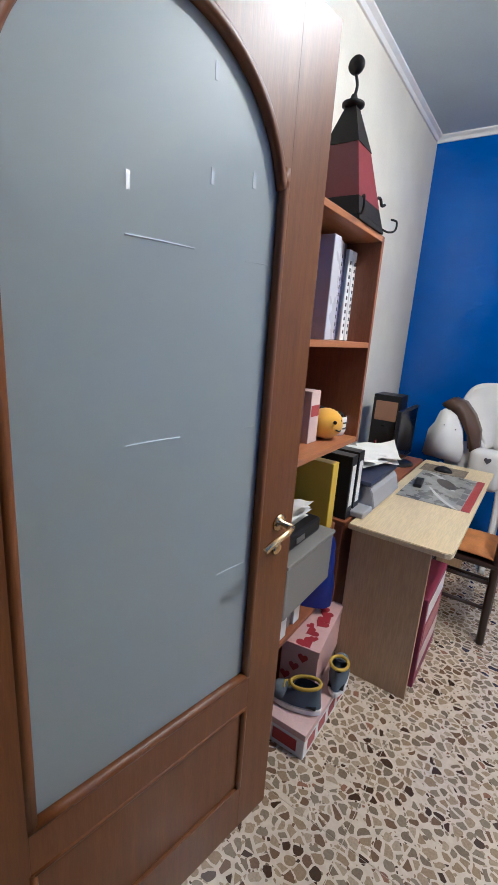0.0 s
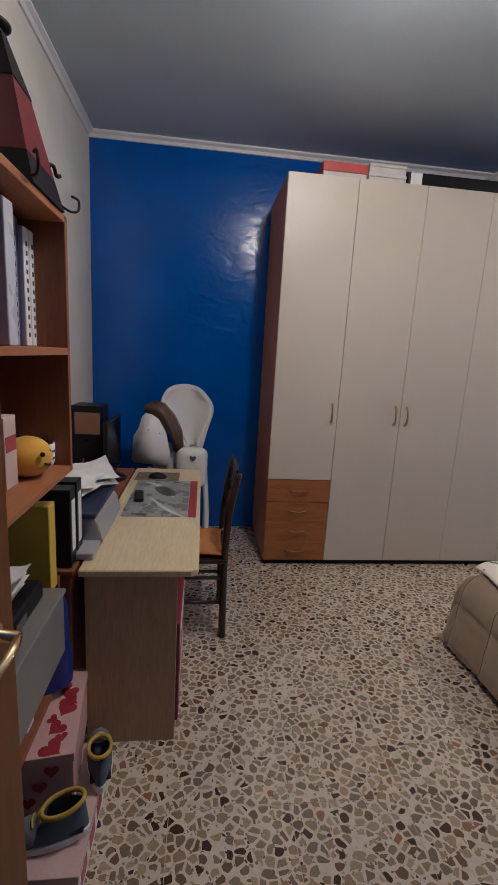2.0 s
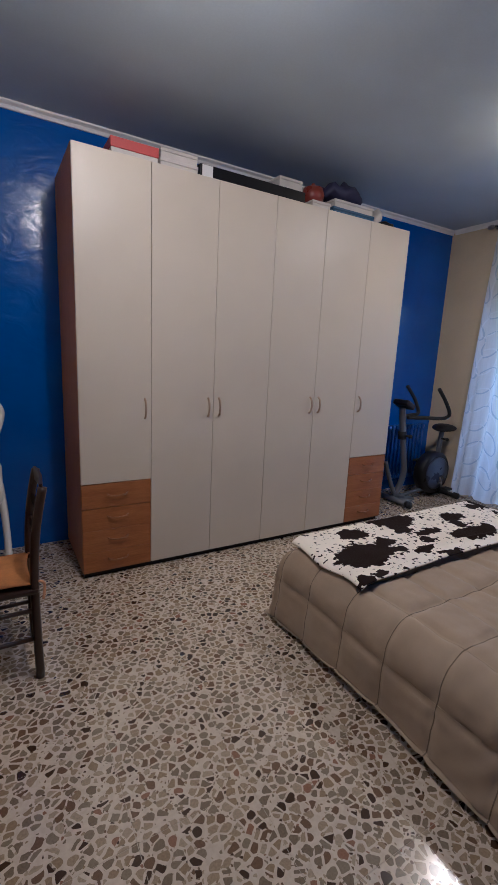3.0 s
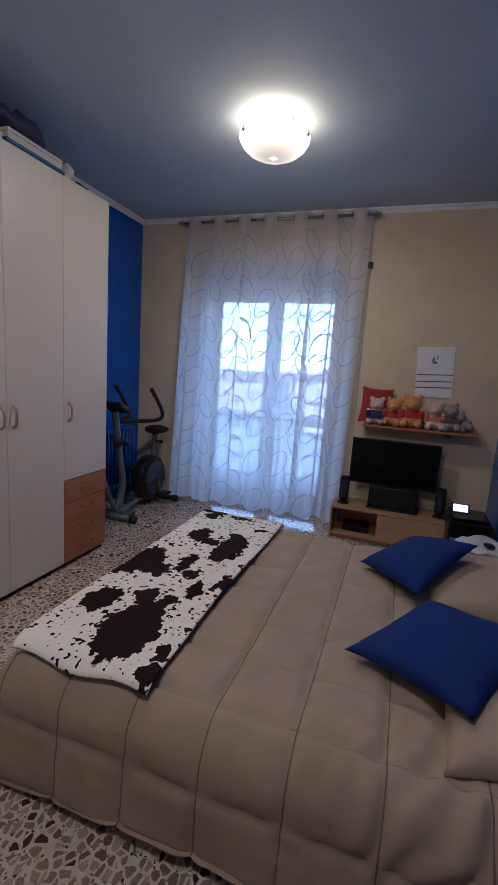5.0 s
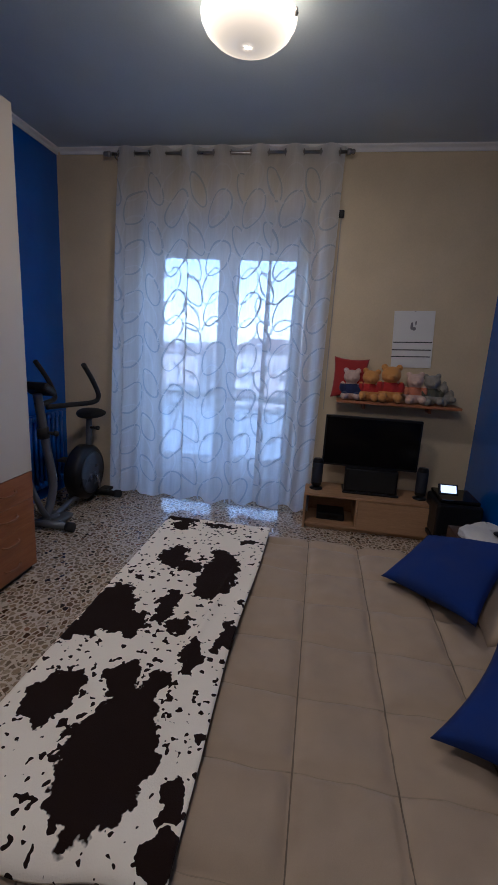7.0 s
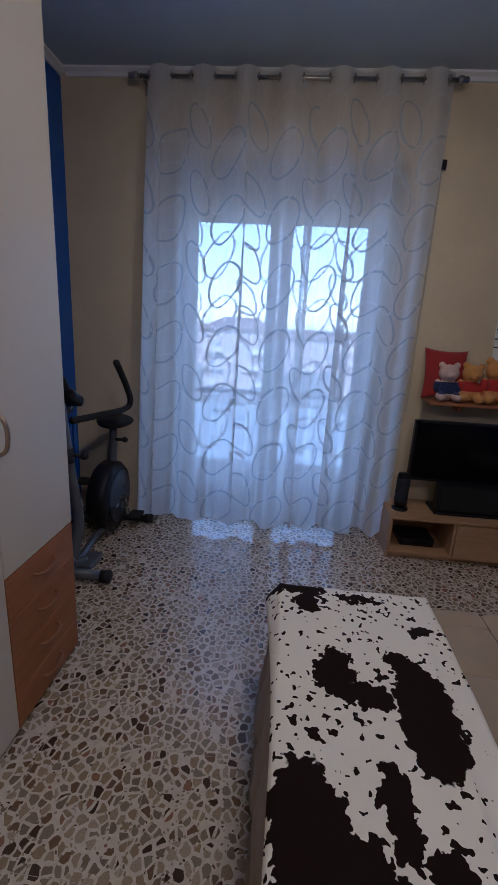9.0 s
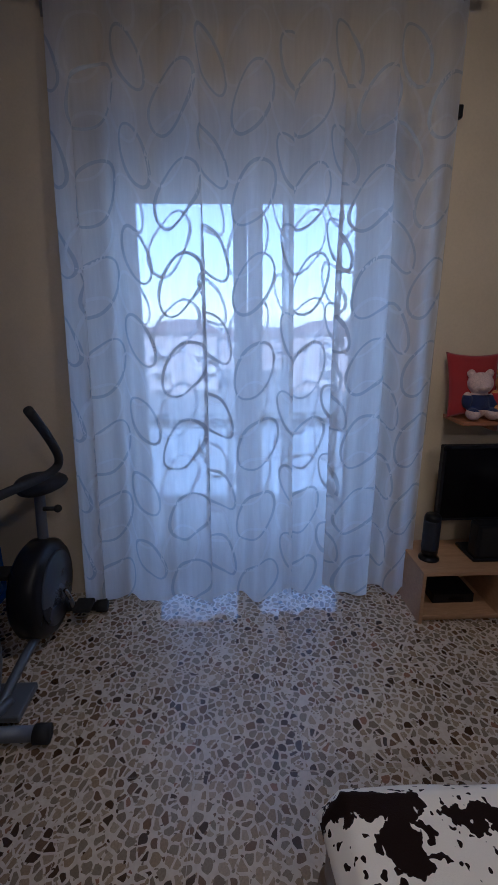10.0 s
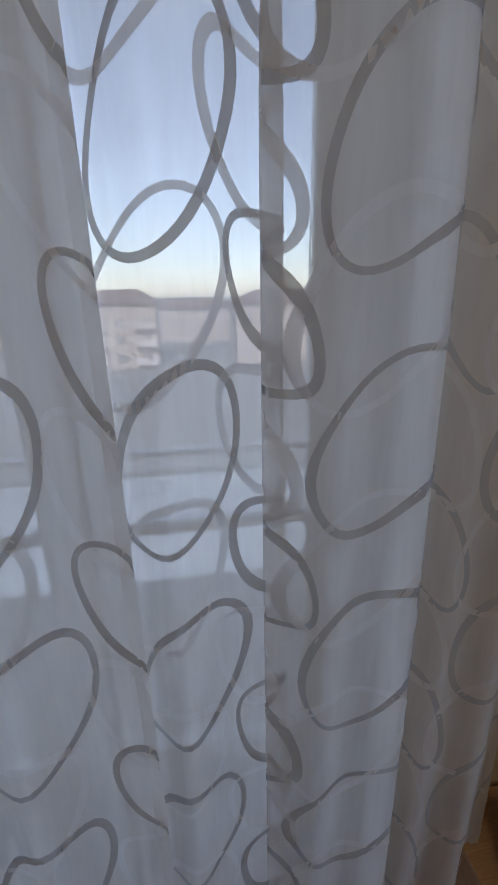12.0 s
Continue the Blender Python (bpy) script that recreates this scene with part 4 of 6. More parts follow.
def plush(y, s, fur, body, label, lean=0.0, shirt=(0.085, 0.158)):
    """A seated stuffed bear as one plain soft mesh."""
    x, z = 5.215, 1.067
    def b(dx, dy, dz, r, sq=(1, 1, 1)):
        return ball((x + dx * s, y + dy * s, z + dz * s), r * s, sq, 18)
    bm = add(bmesh.new(), b(0, 0, 0.085, 0.078, (0.85, 1, 1.15)), b(-0.01, 0, 0.208, 0.070, (0.95, 1.08, 0.95)), b(-0.062, 0, 0.192, 0.034, (1, 1.1, 0.8)), b(-0.092, 0, 0.200, 0.012),
             b(0.0, 0.056, 0.266, 0.026, (0.7, 1, 1)), b(0.0, -0.056, 0.266, 0.026, (0.7, 1, 1)), b(-0.075, 0.058, 0.036, 0.040, (1.4, 0.9, 0.9)), b(-0.075, -0.058, 0.036, 0.040, (1.4, 0.9, 0.9)),
             b(-0.03, 0.080, 0.112, 0.032, (1, 0.9, 1.6)), b(-0.03, -0.080, 0.112, 0.032, (1, 0.9, 1.6)))
    bm.transform(Matrix.Translation((x, y, z)) @ Matrix.Rotation(lean, 4, "X") @ Matrix.Translation((-x, -y, -z)))
    lo = min(v.co.z for v in bm.verts)
    bm.transform(Matrix.Translation((0, 0, z - lo)))
    ob = part("plush_toy", bm, dressed(fur, body, z + shirt[0] * s, z + shirt[1] * s), smooth=True)
    fuse = ob.modifiers.new("fuse", "REMESH")
    fuse.mode, fuse.voxel_size, fuse.use_smooth_shade = "VOXEL", 0.0055, True
    soft = ob.modifiers.new("soft", "SMOOTH")
    soft.factor, soft.iterations = 0.5, 3
    return tagged(ob, label, "plush toy", "plush toys on the shelf")


GOLD, ROSE, ASH = (0.62, 0.30, 0.07), (0.66, 0.48, 0.40), (0.30, 0.28, 0.24)
SCARLET, MARINE, APRICOT, OLIVE = (0.42, 0.022, 0.018), (0.02, 0.03, 0.10), (0.55, 0.20, 0.10), (0.09, 0.09, 0.065)
cushion("small_cushion", (5.20, 2.20, 1.075), (5.20, 1.925, 1.085), (5.30, 1.905, 1.395), (5.30, 2.19, 1.405), 0.035, RED, "small red cushion propped on the wall shelf", "cushion")
# added plain shape in place of the figure printed on the red cushion
plush(2.04, 0.86, ROSE, MARINE, "plain pale shape standing in for the figure printed on the cushion", 0.0, (0.06, 0.15))
plush(1.905, 0.88, GOLD, SCARLET, "golden plush bear in a red shirt on the shelf", 0.08)
plush(1.735, 1.02, GOLD, SCARLET, "larger golden plush bear in a red shirt on the shelf")
plush(1.535, 0.86, ROSE, APRICOT, "pale pink plush toy in orange on the shelf", -0.06)
plush(1.40, 0.84, ASH, OLIVE, "grey plush toy in dark green on the shelf", -0.1)
plush(1.275, 0.62, ASH, ASH, "small grey plush toy lying on the shelf", -0.5)

cal = thing("wall_calendar", "white paper wall calendar with a small picture and ruled lines", "calendar", (WX - 0.005, 1.58, 1.56), 0)
PAPER = paint("white_paper", (0.78, 0.77, 0.74), 0.7, var=0.03, bump=0.05)
INK = paint("grey_ink", (0.07, 0.065, 0.07), 0.7)
part("sheet", extrude_outline([(1.751, 1.787), (1.438, 1.800), (1.415, 1.353), (1.728, 1.342)], "x", WX - 0.008, WX - 0.002), PAPER, cal)
for z in (1.538, 1.478, 1.424):
    part("ruled_line", extrude_outline([(1.735, z), (1.432, z + 0.013), (1.432, z + 0.021), (1.735, z + 0.008)], "x", WX - 0.0095, WX - 0.0085), INK, cal)
part("picture", add(ball((WX - 0.0085, 1.605, 1.675), (0.0012, 0.010, 0.03), n=12), ball((WX - 0.0085, 1.585, 1.655), (0.0012, 0.016, 0.014), n=12), ball((WX - 0.0085, 1.575, 1.70), (0.0012, 0.006, 0.018), n=12)), paint("pale_grey_ink", (0.22, 0.21, 0.22), 0.7), cal, "small grey drawing")
part("nail", rod((WX - 0.012, 1.59, 1.79), (WX, 1.59, 1.79), 0.003, n=8), METAL, cal)

# ---- corner beside the bed ----
pr = thing("printer", "black desktop printer with a small lit screen", "printer", (4.93, 1.2, 0.0))
part("body", box((4.76, 1.04, 0.13), (5.10, 1.36, 0.40), 0.02, 3), BLACK, pr)
part("lid", box((4.78, 1.06, 0.4005), (5.09, 1.34, 0.43), 0.01), SCREEN, pr)
part("screen", moved(box((-0.004, -0.055, -0.03), (0.004, 0.055, 0.03), 0.003), Matrix.Translation((4.83, 1.285, 0.498)) @ Matrix.Rotation(radians(35), 4, "Y")), glow("lit_display", (0.95, 0.95, 1.0), 0.25), pr, "lit white display")
part("screen_bezel", moved(box((0.0045, -0.07, -0.042), (0.016, 0.07, 0.042), 0.004), Matrix.Translation((4.83, 1.285, 0.498)) @ Matrix.Rotation(radians(35), 4, "Y")), BLACK, pr)
part("paper_tray", box((4.70, 1.09, 0.16), (4.7595, 1.31, 0.175), 0.004), BLACK, pr)
st = thing("stool", "low black stool under the printer", "stool", (4.93, 1.2, 0))
part("seat", box((4.75, 1.03, 0.10), (5.11, 1.37, 0.1295), 0.006), BLACK, st)
for x in (4.78, 5.08):
    for y in (1.06, 1.34):
        part("leg", rod((x, y, 0), (x, y, 0.1), 0.015), BLACK, st)
DARKWOOD = wood("dark_brown_veneer", (0.05, 0.025, 0.014), (0.085, 0.042, 0.022), 0.45)
ns = thing("nightstand", "dark low nightstand beside the bed", "nightstand", (4.15, 1.2, 0))
part("body", box((3.96, 1.02, 0.03), (4.36, 1.40, 0.40), 0.004), DARKWOOD, ns)
part("drawer_front", box((3.945, 1.03, 0.21), (3.9595, 1.39, 0.39), 0.003), DARKWOOD, ns)
part("foot", box((4.0, 1.06, 0), (4.32, 1.36, 0.0295), 0), BLACK, ns)
bag = thing("shopping_bag", "crumpled white bag with a dark mark on the nightstand", "bag", (4.15, 1.22, 0.40))
def bag_at(a, b):
    th = 2 * math.pi * a
    r = 0.02 + math.sin(min(1, b * 1.25) * math.pi / 2) * 1.0
    x, y = 4.15 + 0.19 * r * math.cos(th) * (1 - 0.3 * b * b), 1.215 + 0.17 * r * math.sin(th)
    return Vector((x + 0.015 * noise.noise((th * 2, b * 7, 1)), y + 0.015 * noise.noise((th * 2, b * 7, 5)), 0.475 - 0.07 * b * b + 0.018 * noise.noise((x * 12, y * 12, 2))))
part("sack", sheet(bag_at, 48, 14), paint("white_plastic_bag", (0.68, 0.67, 0.64), 0.45, var=0.08, fine=60, bump=0.4), bag, smooth=True)
part("printed_mark", ball((4.08, 1.20, 0.478), (0.05, 0.035, 0.006), n=14), BLACK, bag)
ws = thing("wall_shelf", "narrow pale wall shelf on the blue wall", "shelf", (4.2, 1.1, 1.64))
part("board", box((3.95, RY, 1.63), (4.58, 1.20, 1.652), 0.003), OAK, ws)
for x in (4.1, 4.45):
    part("bracket", box((x - 0.01, RY, 1.57), (x + 0.01, 1.12, 1.6295), 0.003), METAL, ws)

# ---- exercise bike ----
bike = thing("exercise_bike", "grey and black folding exercise bike", "exercise bike", (4.8, 4.25, 0))
GREYM = paint("grey_painted_steel", (0.13, 0.14, 0.155), 0.35, 0.3, var=0.08)
RUB = paint("black_rubber", (0.012, 0.012, 0.013), 0.75, fine=300, bump=0.4)
cy = 4.27
part("front_foot", rod((4.37, 4.06, 0.045), (4.37, cy + 0.20, 0.045), 0.028), GREYM, bike, smooth=True)
part("rear_foot", rod((5.16, 4.06, 0.04), (5.16, cy + 0.20, 0.04), 0.026), BLACK, bike, smooth=True)
for x in (4.37, 5.16):
    for a, b_ in ((4.02, 4.075), (cy + 0.185, cy + 0.24)):
        part("end_cap", rod((x, a, 0.043), (x, b_, 0.043), 0.036), RUB, bike, smooth=True)
part("front_post", tube([(4.40, cy, 0.05), (4.50, cy - 0.01, 0.30), (4.46, cy, 0.60), (4.41, cy, 0.86), (4.38, cy, 1.03)], 0.032, 12), GREYM, bike, smooth=True)
part("cross_strut", tube([(4.22, cy, 0.46), (4.30, cy, 0.28), (4.40, cy - 0.01, 0.10), (4.52, cy - 0.03, 0.05)], 0.022, 10), GREYM, bike, smooth=True)
part("base_plate", box((4.44, cy - 0.10, 0.02), (4.62, cy + 0.08, 0.05), 0.006), GREYM, bike)
part("main_beam", tube([(4.50, cy, 0.05), (4.80, cy, 0.09), (5.16, cy, 0.05)], 0.022, 10), GREYM, bike, smooth=True)
part("clamp", add(rod((4.43, cy, 0.70), (4.42, cy, 0.78), 0.042), rod((4.43, cy - 0.02, 0.74), (4.43, cy - 0.09, 0.74), 0.012), ball((4.43, cy - 0.10, 0.74), 0.022)), RUB, bike, smooth=True)
con = part("console", moved(box((-0.07, -0.10, -0.03), (0.07, 0.10, 0.03), 0.02, 3), Matrix.Translation((4.40, cy, 1.065)) @ Matrix.Rotation(radians(28), 4, "Y")), BLACK, bike)
part("display", moved(box((-0.04, -0.05, 0.0305), (0.04, 0.05, 0.032), 0), Matrix.Translation((4.40, cy, 1.065)) @ Matrix.Rotation(radians(28), 4, "Y")), paint("lcd_grey", (0.35, 0.38, 0.38), 0.2), con)
for s in (-1, 1):
    y = cy + s * 0.20
    part("handlebar", tube([(4.44, cy + s * 0.03, 0.93), (4.62, cy + s * 0.10, 0.93), (4.84, y - s * 0.03, 0.93), (4.88, y, 0.98), (4.80, y, 1.10), (4.66, y, 1.24)], 0.019, 10), RUB, bike, smooth=True)
part("seat_post", tube([(5.04, cy, 0.30), (5.06, cy, 0.55), (5.08, cy, 0.745)], 0.026, 12), GREYM, bike, smooth=True)
part("seat_knob", add(rod((5.06, cy - 0.02, 0.67), (5.06, cy - 0.085, 0.67), 0.011), ball((5.06, cy - 0.09, 0.67), 0.02)), RUB, bike, smooth=True)
seat = ball((5.09, cy, 0.79), (0.145, 0.12, 0.045), n=24)
for v in seat.verts:
    v.co.y = cy + (v.co.y - cy) * (1.0 + 0.45 * (v.co.x - 5.09) / 0.145 * 0.6)
part("saddle", seat, RUB, bike, "wide black padded saddle", True)
part("flywheel_cover", add(moved(lathe([(0.05, -0.075), (0.215, -0.07), (0.240, -0.045), (0.240, 0.045), (0.215, 0.07), (0.05, 0.075)], 40), Matrix.Translation((4.98, cy, 0.285)) @ Matrix.Rotation(math.pi / 2, 4, "X")),
     box((4.99, cy - 0.06, 0.10), (5.21, cy + 0.06, 0.36), 0.05, 3)), BLACK, bike, "dark round flywheel cover", True)
part("cover_disc", moved(lathe([(0.185, 0), (0.175, 0.008), (0.06, 0.012), (0.02, 0.012)], 32), Matrix.Translation((4.98, cy - 0.075, 0.285)) @ Matrix.Rotation(math.pi / 2, 4, "X")), paint("dark_blue_grey_plastic", (0.03, 0.035, 0.05), 0.3), bike, smooth=True)
for s, dx, dz in ((-1, 0.05, -0.13), (1, -0.05, 0.13)):
    y = cy + s * 0.10
    cr = part("crank", tube([(5.00, y, 0.25), (5.00 + dx * 0.5, y + s * 0.01, 0.25 + dz * 0.5), (5.00 + dx, y + s * 0.01, 0.25 + dz)], 0.011, 8), METAL, bike, smooth=True)
    part("pedal", box((4.95 + dx, y + min(s * 0.02, s * 0.11), 0.24 + dz), (5.05 + dx, y + max(s * 0.02, s * 0.11), 0.265 + dz), 0.006), RUB, cr)

# ---- desk corner ----
desk = thing("desk", "narrow pale maple desk along the wall", "desk", (0.47, 3.2, 0))
part("top", extrude_outline([(0.275, 2.525), (0.665, 2.525), (0.685, 2.535), (0.692, 2.56), (0.692, 3.90), (0.275, 3.90)], "z", 0.688, 0.712, 0.003), BEECH, desk, "pale maple top with rounded corner")
part("side_panel", box((0.295, 2.53, 0), (0.618, 2.552, 0.6875), 0.002), BEECHSHADE, desk)
part("side_panel", box((0.295, 3.86, 0), (0.618, 3.882, 0.6875), 0.002), BEECHSHADE, desk)
part("back_rail", box((0.30, 2.5525, 0.35), (0.318, 3.8595, 0.6875), 0.002), BEECHSHADE, desk)
toy = thing("toy_box", "pink and red toy box under the desk", "box", (0.6, 2.75, 0))
PINK = paint("dark_pink_card", (0.24, 0.03, 0.07), 0.6)
part("carton", box((0.44, 2.62, 0.0), (0.628, 3.02, 0.44), 0.004), PINK, toy)
for k, z in enumerate((0.08, 0.2, 0.32)):
    part("printed_panel", box((0.6282, 2.64, z), (0.6295, 3.0, z + 0.09), 0), (PALE, RED, WHITE)[k], toy)
cab = thing("low_cabinet", "low dark cherry cabinet against the wall", "cabinet", (0.03, 3.2, 0))
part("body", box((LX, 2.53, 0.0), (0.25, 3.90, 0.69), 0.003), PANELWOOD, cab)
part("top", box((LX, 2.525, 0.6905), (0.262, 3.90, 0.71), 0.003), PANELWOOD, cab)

mat_ = thing("desk_mat", "grey printed desk mat with a red edge", "desk mat", (0.5, 3.38, 0.712))
part("sheet", box((0.325, 3.04, 0.7125), (0.674, 3.62, 0.7145), 0.0008, 1), paint("grey_photo_print", (0.33, 0.33, 0.31), 0.3, var=0.5, scale=9, fine=40, bump=0), mat_)
part("red_band", box((0.634, 3.041, 0.7147), (0.673, 3.619, 0.7155), 0), RED, mat_)
for k in range(3):
    part("printed_square", box((0.60, 3.12 + k * 0.11, 0.7147), (0.63, 3.20 + k * 0.11, 0.7155), 0), paint("printed_grey", (0.15, 0.15, 0.15), 0.4), mat_)
for x0, y0, r, bend in ((0.36, 3.58, 0.020, 0.10), (0.43, 3.30, 0.012, -0.08)):
    part("printed_swoosh", extrude_outline([(x0 + 0.18 * k / 12, y0 - 0.26 * k / 12 + bend * math.sin(math.pi * k / 12) * 0.5) for k in range(13)] +
         [(x0 + r + 0.18 * k / 12, y0 - 0.26 * k / 12 + (bend + 0.04) * math.sin(math.pi * k / 12) * 0.5) for k in range(12, -1, -1)], "z", 0.7146, 0.7151), paint("pale_print", (0.62, 0.62, 0.60), 0.4), mat_)
part("printed_shape", moved(ball((0, 0, 0), (0.045, 0.10, 0.0006), n=18), Matrix.Translation((0.50, 3.42, 0.7149)) @ Matrix.Rotation(0.5, 4, "Z")), paint("dark_print", (0.06, 0.055, 0.05), 0.4), mat_)
part("printed_bar", box((0.37, 3.06, 0.7147), (0.44, 3.075, 0.7155), 0), INK, mat_)
ph = thing("remote_control", "black remote control on the desk mat", "remote", (0.37, 3.30, 0.7155))
part("body", moved(box((-0.022, -0.075, 0), (0.022, 0.075, 0.018), 0.006), Matrix.Translation((0.375, 3.30, 0.716)) @ Matrix.Rotation(0.12, 4, "Z")), BLACK, ph)
part("buttons", moved(box((-0.014, -0.05, 0.0182), (0.014, 0.03, 0.0195), 0.0005), Matrix.Translation((0.375, 3.30, 0.716)) @ Matrix.Rotation(0.12, 4, "Z")), RUB, ph)
mo = thing("computer_mouse", "black computer mouse on the desk", "mouse", (0.43, 3.68, 0.712))
mb = ball((0.43, 3.68, 0.712), (0.055, 0.033, 0.036), n=20)
for v in mb.verts:
    v.co.z = max(v.co.z, 0.7125)
part("body", mb, BLACK, mo, smooth=True)
pad = thing("mouse_pad", "small patterned mouse pad", "mouse pad", (0.4, 3.73, 0.712))
part("pad", box((0.30, 3.625, 0.7125), (0.56, 3.80, 0.7145), 0.001, 1), paint("brown_print", (0.25, 0.2, 0.14), 0.6, var=0.5, scale=30), pad)

scan = thing("desk_printer", "grey flatbed printer with papers on its lid", "printer", (0.15, 2.8, 0.71))
LGREY = paint("light_grey_plastic", (0.36, 0.36, 0.37), 0.4, var=0.06)
part("body", extrude_outline([(-0.10, 0.712), (0.30, 0.712), (0.318, 0.73), (0.30, 0.80), (0.285, 0.822), (-0.10, 0.83)], "y", 2.72, 3.10, 0.004), LGREY, scan)
part("lid", box((-0.10, 2.70, 0.831), (0.295, 3.11, 0.852), 0.006), paint("navy_plastic", (0.03, 0.035, 0.07), 0.35), scan)
part("tray", box((0.22, 2.60, 0.7125), (0.31, 2.7195, 0.74), 0.006), LGREY, scan)
rnd = random.Random(4)
for k in range(7):
    sh = thing("loose_paper", "loose white paper sheet on the printer", "paper", (0.12, 2.95, 0.855), group="papers on the printer")
    ang, ox, oy = rnd.uniform(-0.5, 0.5), rnd.uniform(-0.03, 0.05), rnd.uniform(-0.05, 0.28)
    zb = 0.8535 + 0.0065 * k
    def pa(a, b, k=k, zb=zb, ang=ang, ox=ox, oy=oy):
        x, y = (a - 0.5) * 0.21, (b - 0.5) * 0.297
        return Vector((0.13 + ox + x * math.cos(ang) - y * math.sin(ang), 2.93 + oy + x * math.sin(ang) + y * math.cos(ang), zb + 0.012 * (k / 7) * (1 + noise.noise((x * 14 + k, y * 14, k))) + 0.02 * (a * b) ** 3 * (k % 3)))
    part("sheet", sheet(pa, 10, 14), PAPER, sh, smooth=True)

mon = thing("monitor", "thin dark computer monitor seen edge on", "monitor", (0.16, 3.66, 0.71))
part("panel", moved(box((-0.012, -0.22, 0), (0.012, 0.22, 0.335), 0.004), Matrix.Translation((0.17, 3.66, 0.74)) @ Matrix.Rotation(0.02, 4, "Z")), BLACK, mon)
part("screen", moved(box((0.0122, -0.205, 0.015), (0.0132, 0.205, 0.32), 0), Matrix.Translation((0.17, 3.66, 0.74)) @ Matrix.Rotation(0.02, 4, "Z")), SCREEN, mon)
part("neck", box((0.12, 3.61, 0.725), (0.15, 3.71, 0.85), 0.004), BLACK, mon)
part("foot", moved(lathe([(0.11, 0), (0.11, 0.008), (0.03, 0.015)], 28), Matrix.Translation((0.14, 3.66, 0.7105))), BLACK, mon, smooth=True)
sb = thing("wooden_speaker", "dark box loudspeaker with a brown cone behind the monitor", "speaker", (0.0, 3.82, 0.71))
part("cabinet", box((-0.08, 3.72, 0.7105), (0.10, 3.89, 1.13), 0.006), BLACK, sb)
part("front", box((-0.06, 3.7165, 0.96), (0.085, 3.7195, 1.09), 0.001), paint("brown_leather", (0.28, 0.15, 0.08), 0.6), sb)
cup = thing("pen_pot", "grey pot with pens on the cabinet", "pot", (0.08, 3.38, 0.71))
part("pot", moved(lathe([(0.04, 0), (0.045, 0.10), (0.041, 0.10), (0.037, 0.006)], 24), Matrix.Translation((0.08, 3.40, 0.7105))), LGREY, cup, smooth=True)
for k in range(6):
    a = k * 1.05
    part("pen", rod((0.08 + 0.018 * math.cos(a), 3.40 + 0.018 * math.sin(a), 0.72), (0.08 + 0.04 * math.cos(a), 3.40 + 0.04 * math.sin(a), 0.86 + 0.012 * (k % 3)), 0.004, n=8), (BLACK, INK, RED)[k % 3], cup)

# ---- wall bookcase ----
bc = thing("wall_bookcase", "cherry two-tier wall bookcase with folders", "bookcase", (0.05, 2.05, 1.08))
bx1, ya, yb = 0.278, 1.62, 2.49
for z in (1.083, 1.445, 1.812):
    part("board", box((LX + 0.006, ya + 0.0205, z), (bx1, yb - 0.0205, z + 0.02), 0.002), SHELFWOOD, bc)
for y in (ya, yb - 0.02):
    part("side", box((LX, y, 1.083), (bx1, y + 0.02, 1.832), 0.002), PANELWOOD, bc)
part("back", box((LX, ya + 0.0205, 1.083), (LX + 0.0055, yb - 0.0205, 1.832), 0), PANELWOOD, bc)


def folder(x0, x1, y, w, z, h, material, label, spine=None, lean=0.0, holes=False):
    f = thing("folder", label, "folder", ((x0 + x1) / 2, y, z), group="folders")
    M = Matrix.Translation((0, y, z)) @ Matrix.Rotation(lean, 4, "X") @ Matrix.Translation((0, -y, -z))
    part("cover", moved(box((x0, y, z + 0.0005), (x1, y + w, z + h), 0.003), M), material, f)
    if spine:
        part("spine_label", moved(box((x1 + 0.0004, y + w * 0.2, z + h * 0.2), (x1 + 0.0014, y + w * 0.8, z + h * 0.85), 0), M), spine, f)
    if holes:
        for k in range(11):
            part("punched_hole", moved(box((x1 + 0.0004, y + w * 0.35, z + 0.025 + k * (h - 0.05) / 11), (x1 + 0.0012, y + w * 0.65, z + 0.037 + k * (h - 0.05) / 11), 0), M), INK, f)
    return f


LILAC = paint("lilac_plastic", (0.34, 0.33, 0.45), 0.35, var=0.08)
NAVY = paint("navy_card", (0.03, 0.03, 0.08), 0.6)
CLEAR = paint("milky_plastic", (0.58, 0.58, 0.62), 0.3, var=0.06)
y = 2.14
for w, h, mt, holes, xe, lab in ((0.05, 0.31, CLEAR, False, 0.25, "white ring folder on the bookcase"), (0.07, 0.30, CLEAR, False, 0.22, "milky plastic folder on the bookcase"), (0.045, 0.325, CLEAR, False, 0.2, "milky plastic folder on the bookcase"),
                                (0.03, 0.325, LILAC, True, 0.19, "lilac punched folder on the bookcase"), (0.035, 0.33, NAVY, False, 0.18, "navy card folder on the bookcase"), (0.035, 0.315, PAPER, True, 0.19, "white punched sleeve folder on the bookcase"), (0.035, 0.315, PAPER, True, 0.19, "white punched sleeve folder on the bookcase")):
    folder(xe - 0.25, xe, y, w, 1.4655, h, mt, lab, holes=holes)
    y += w + 0.006
by = thing("yellow_ball_toy", "round yellow felt toy with small black eyes", "toy", (0.20, 2.34, 1.103))
part("ball", ball((0.20, 2.34, 1.103 + 0.058), (0.064, 0.066, 0.058), n=24), paint("yellow_felt", (0.75, 0.40, 0.02), 0.9, fine=300, bump=0.5, sheen=0.3), by, smooth=True)
for dy, dz in ((0.018, 0.075), (-0.028, 0.075)):
    part("eye", ball((0.20 + 0.055, 2.325 + dy, 1.103 + dz), 0.007, n=8), BLACK, by)
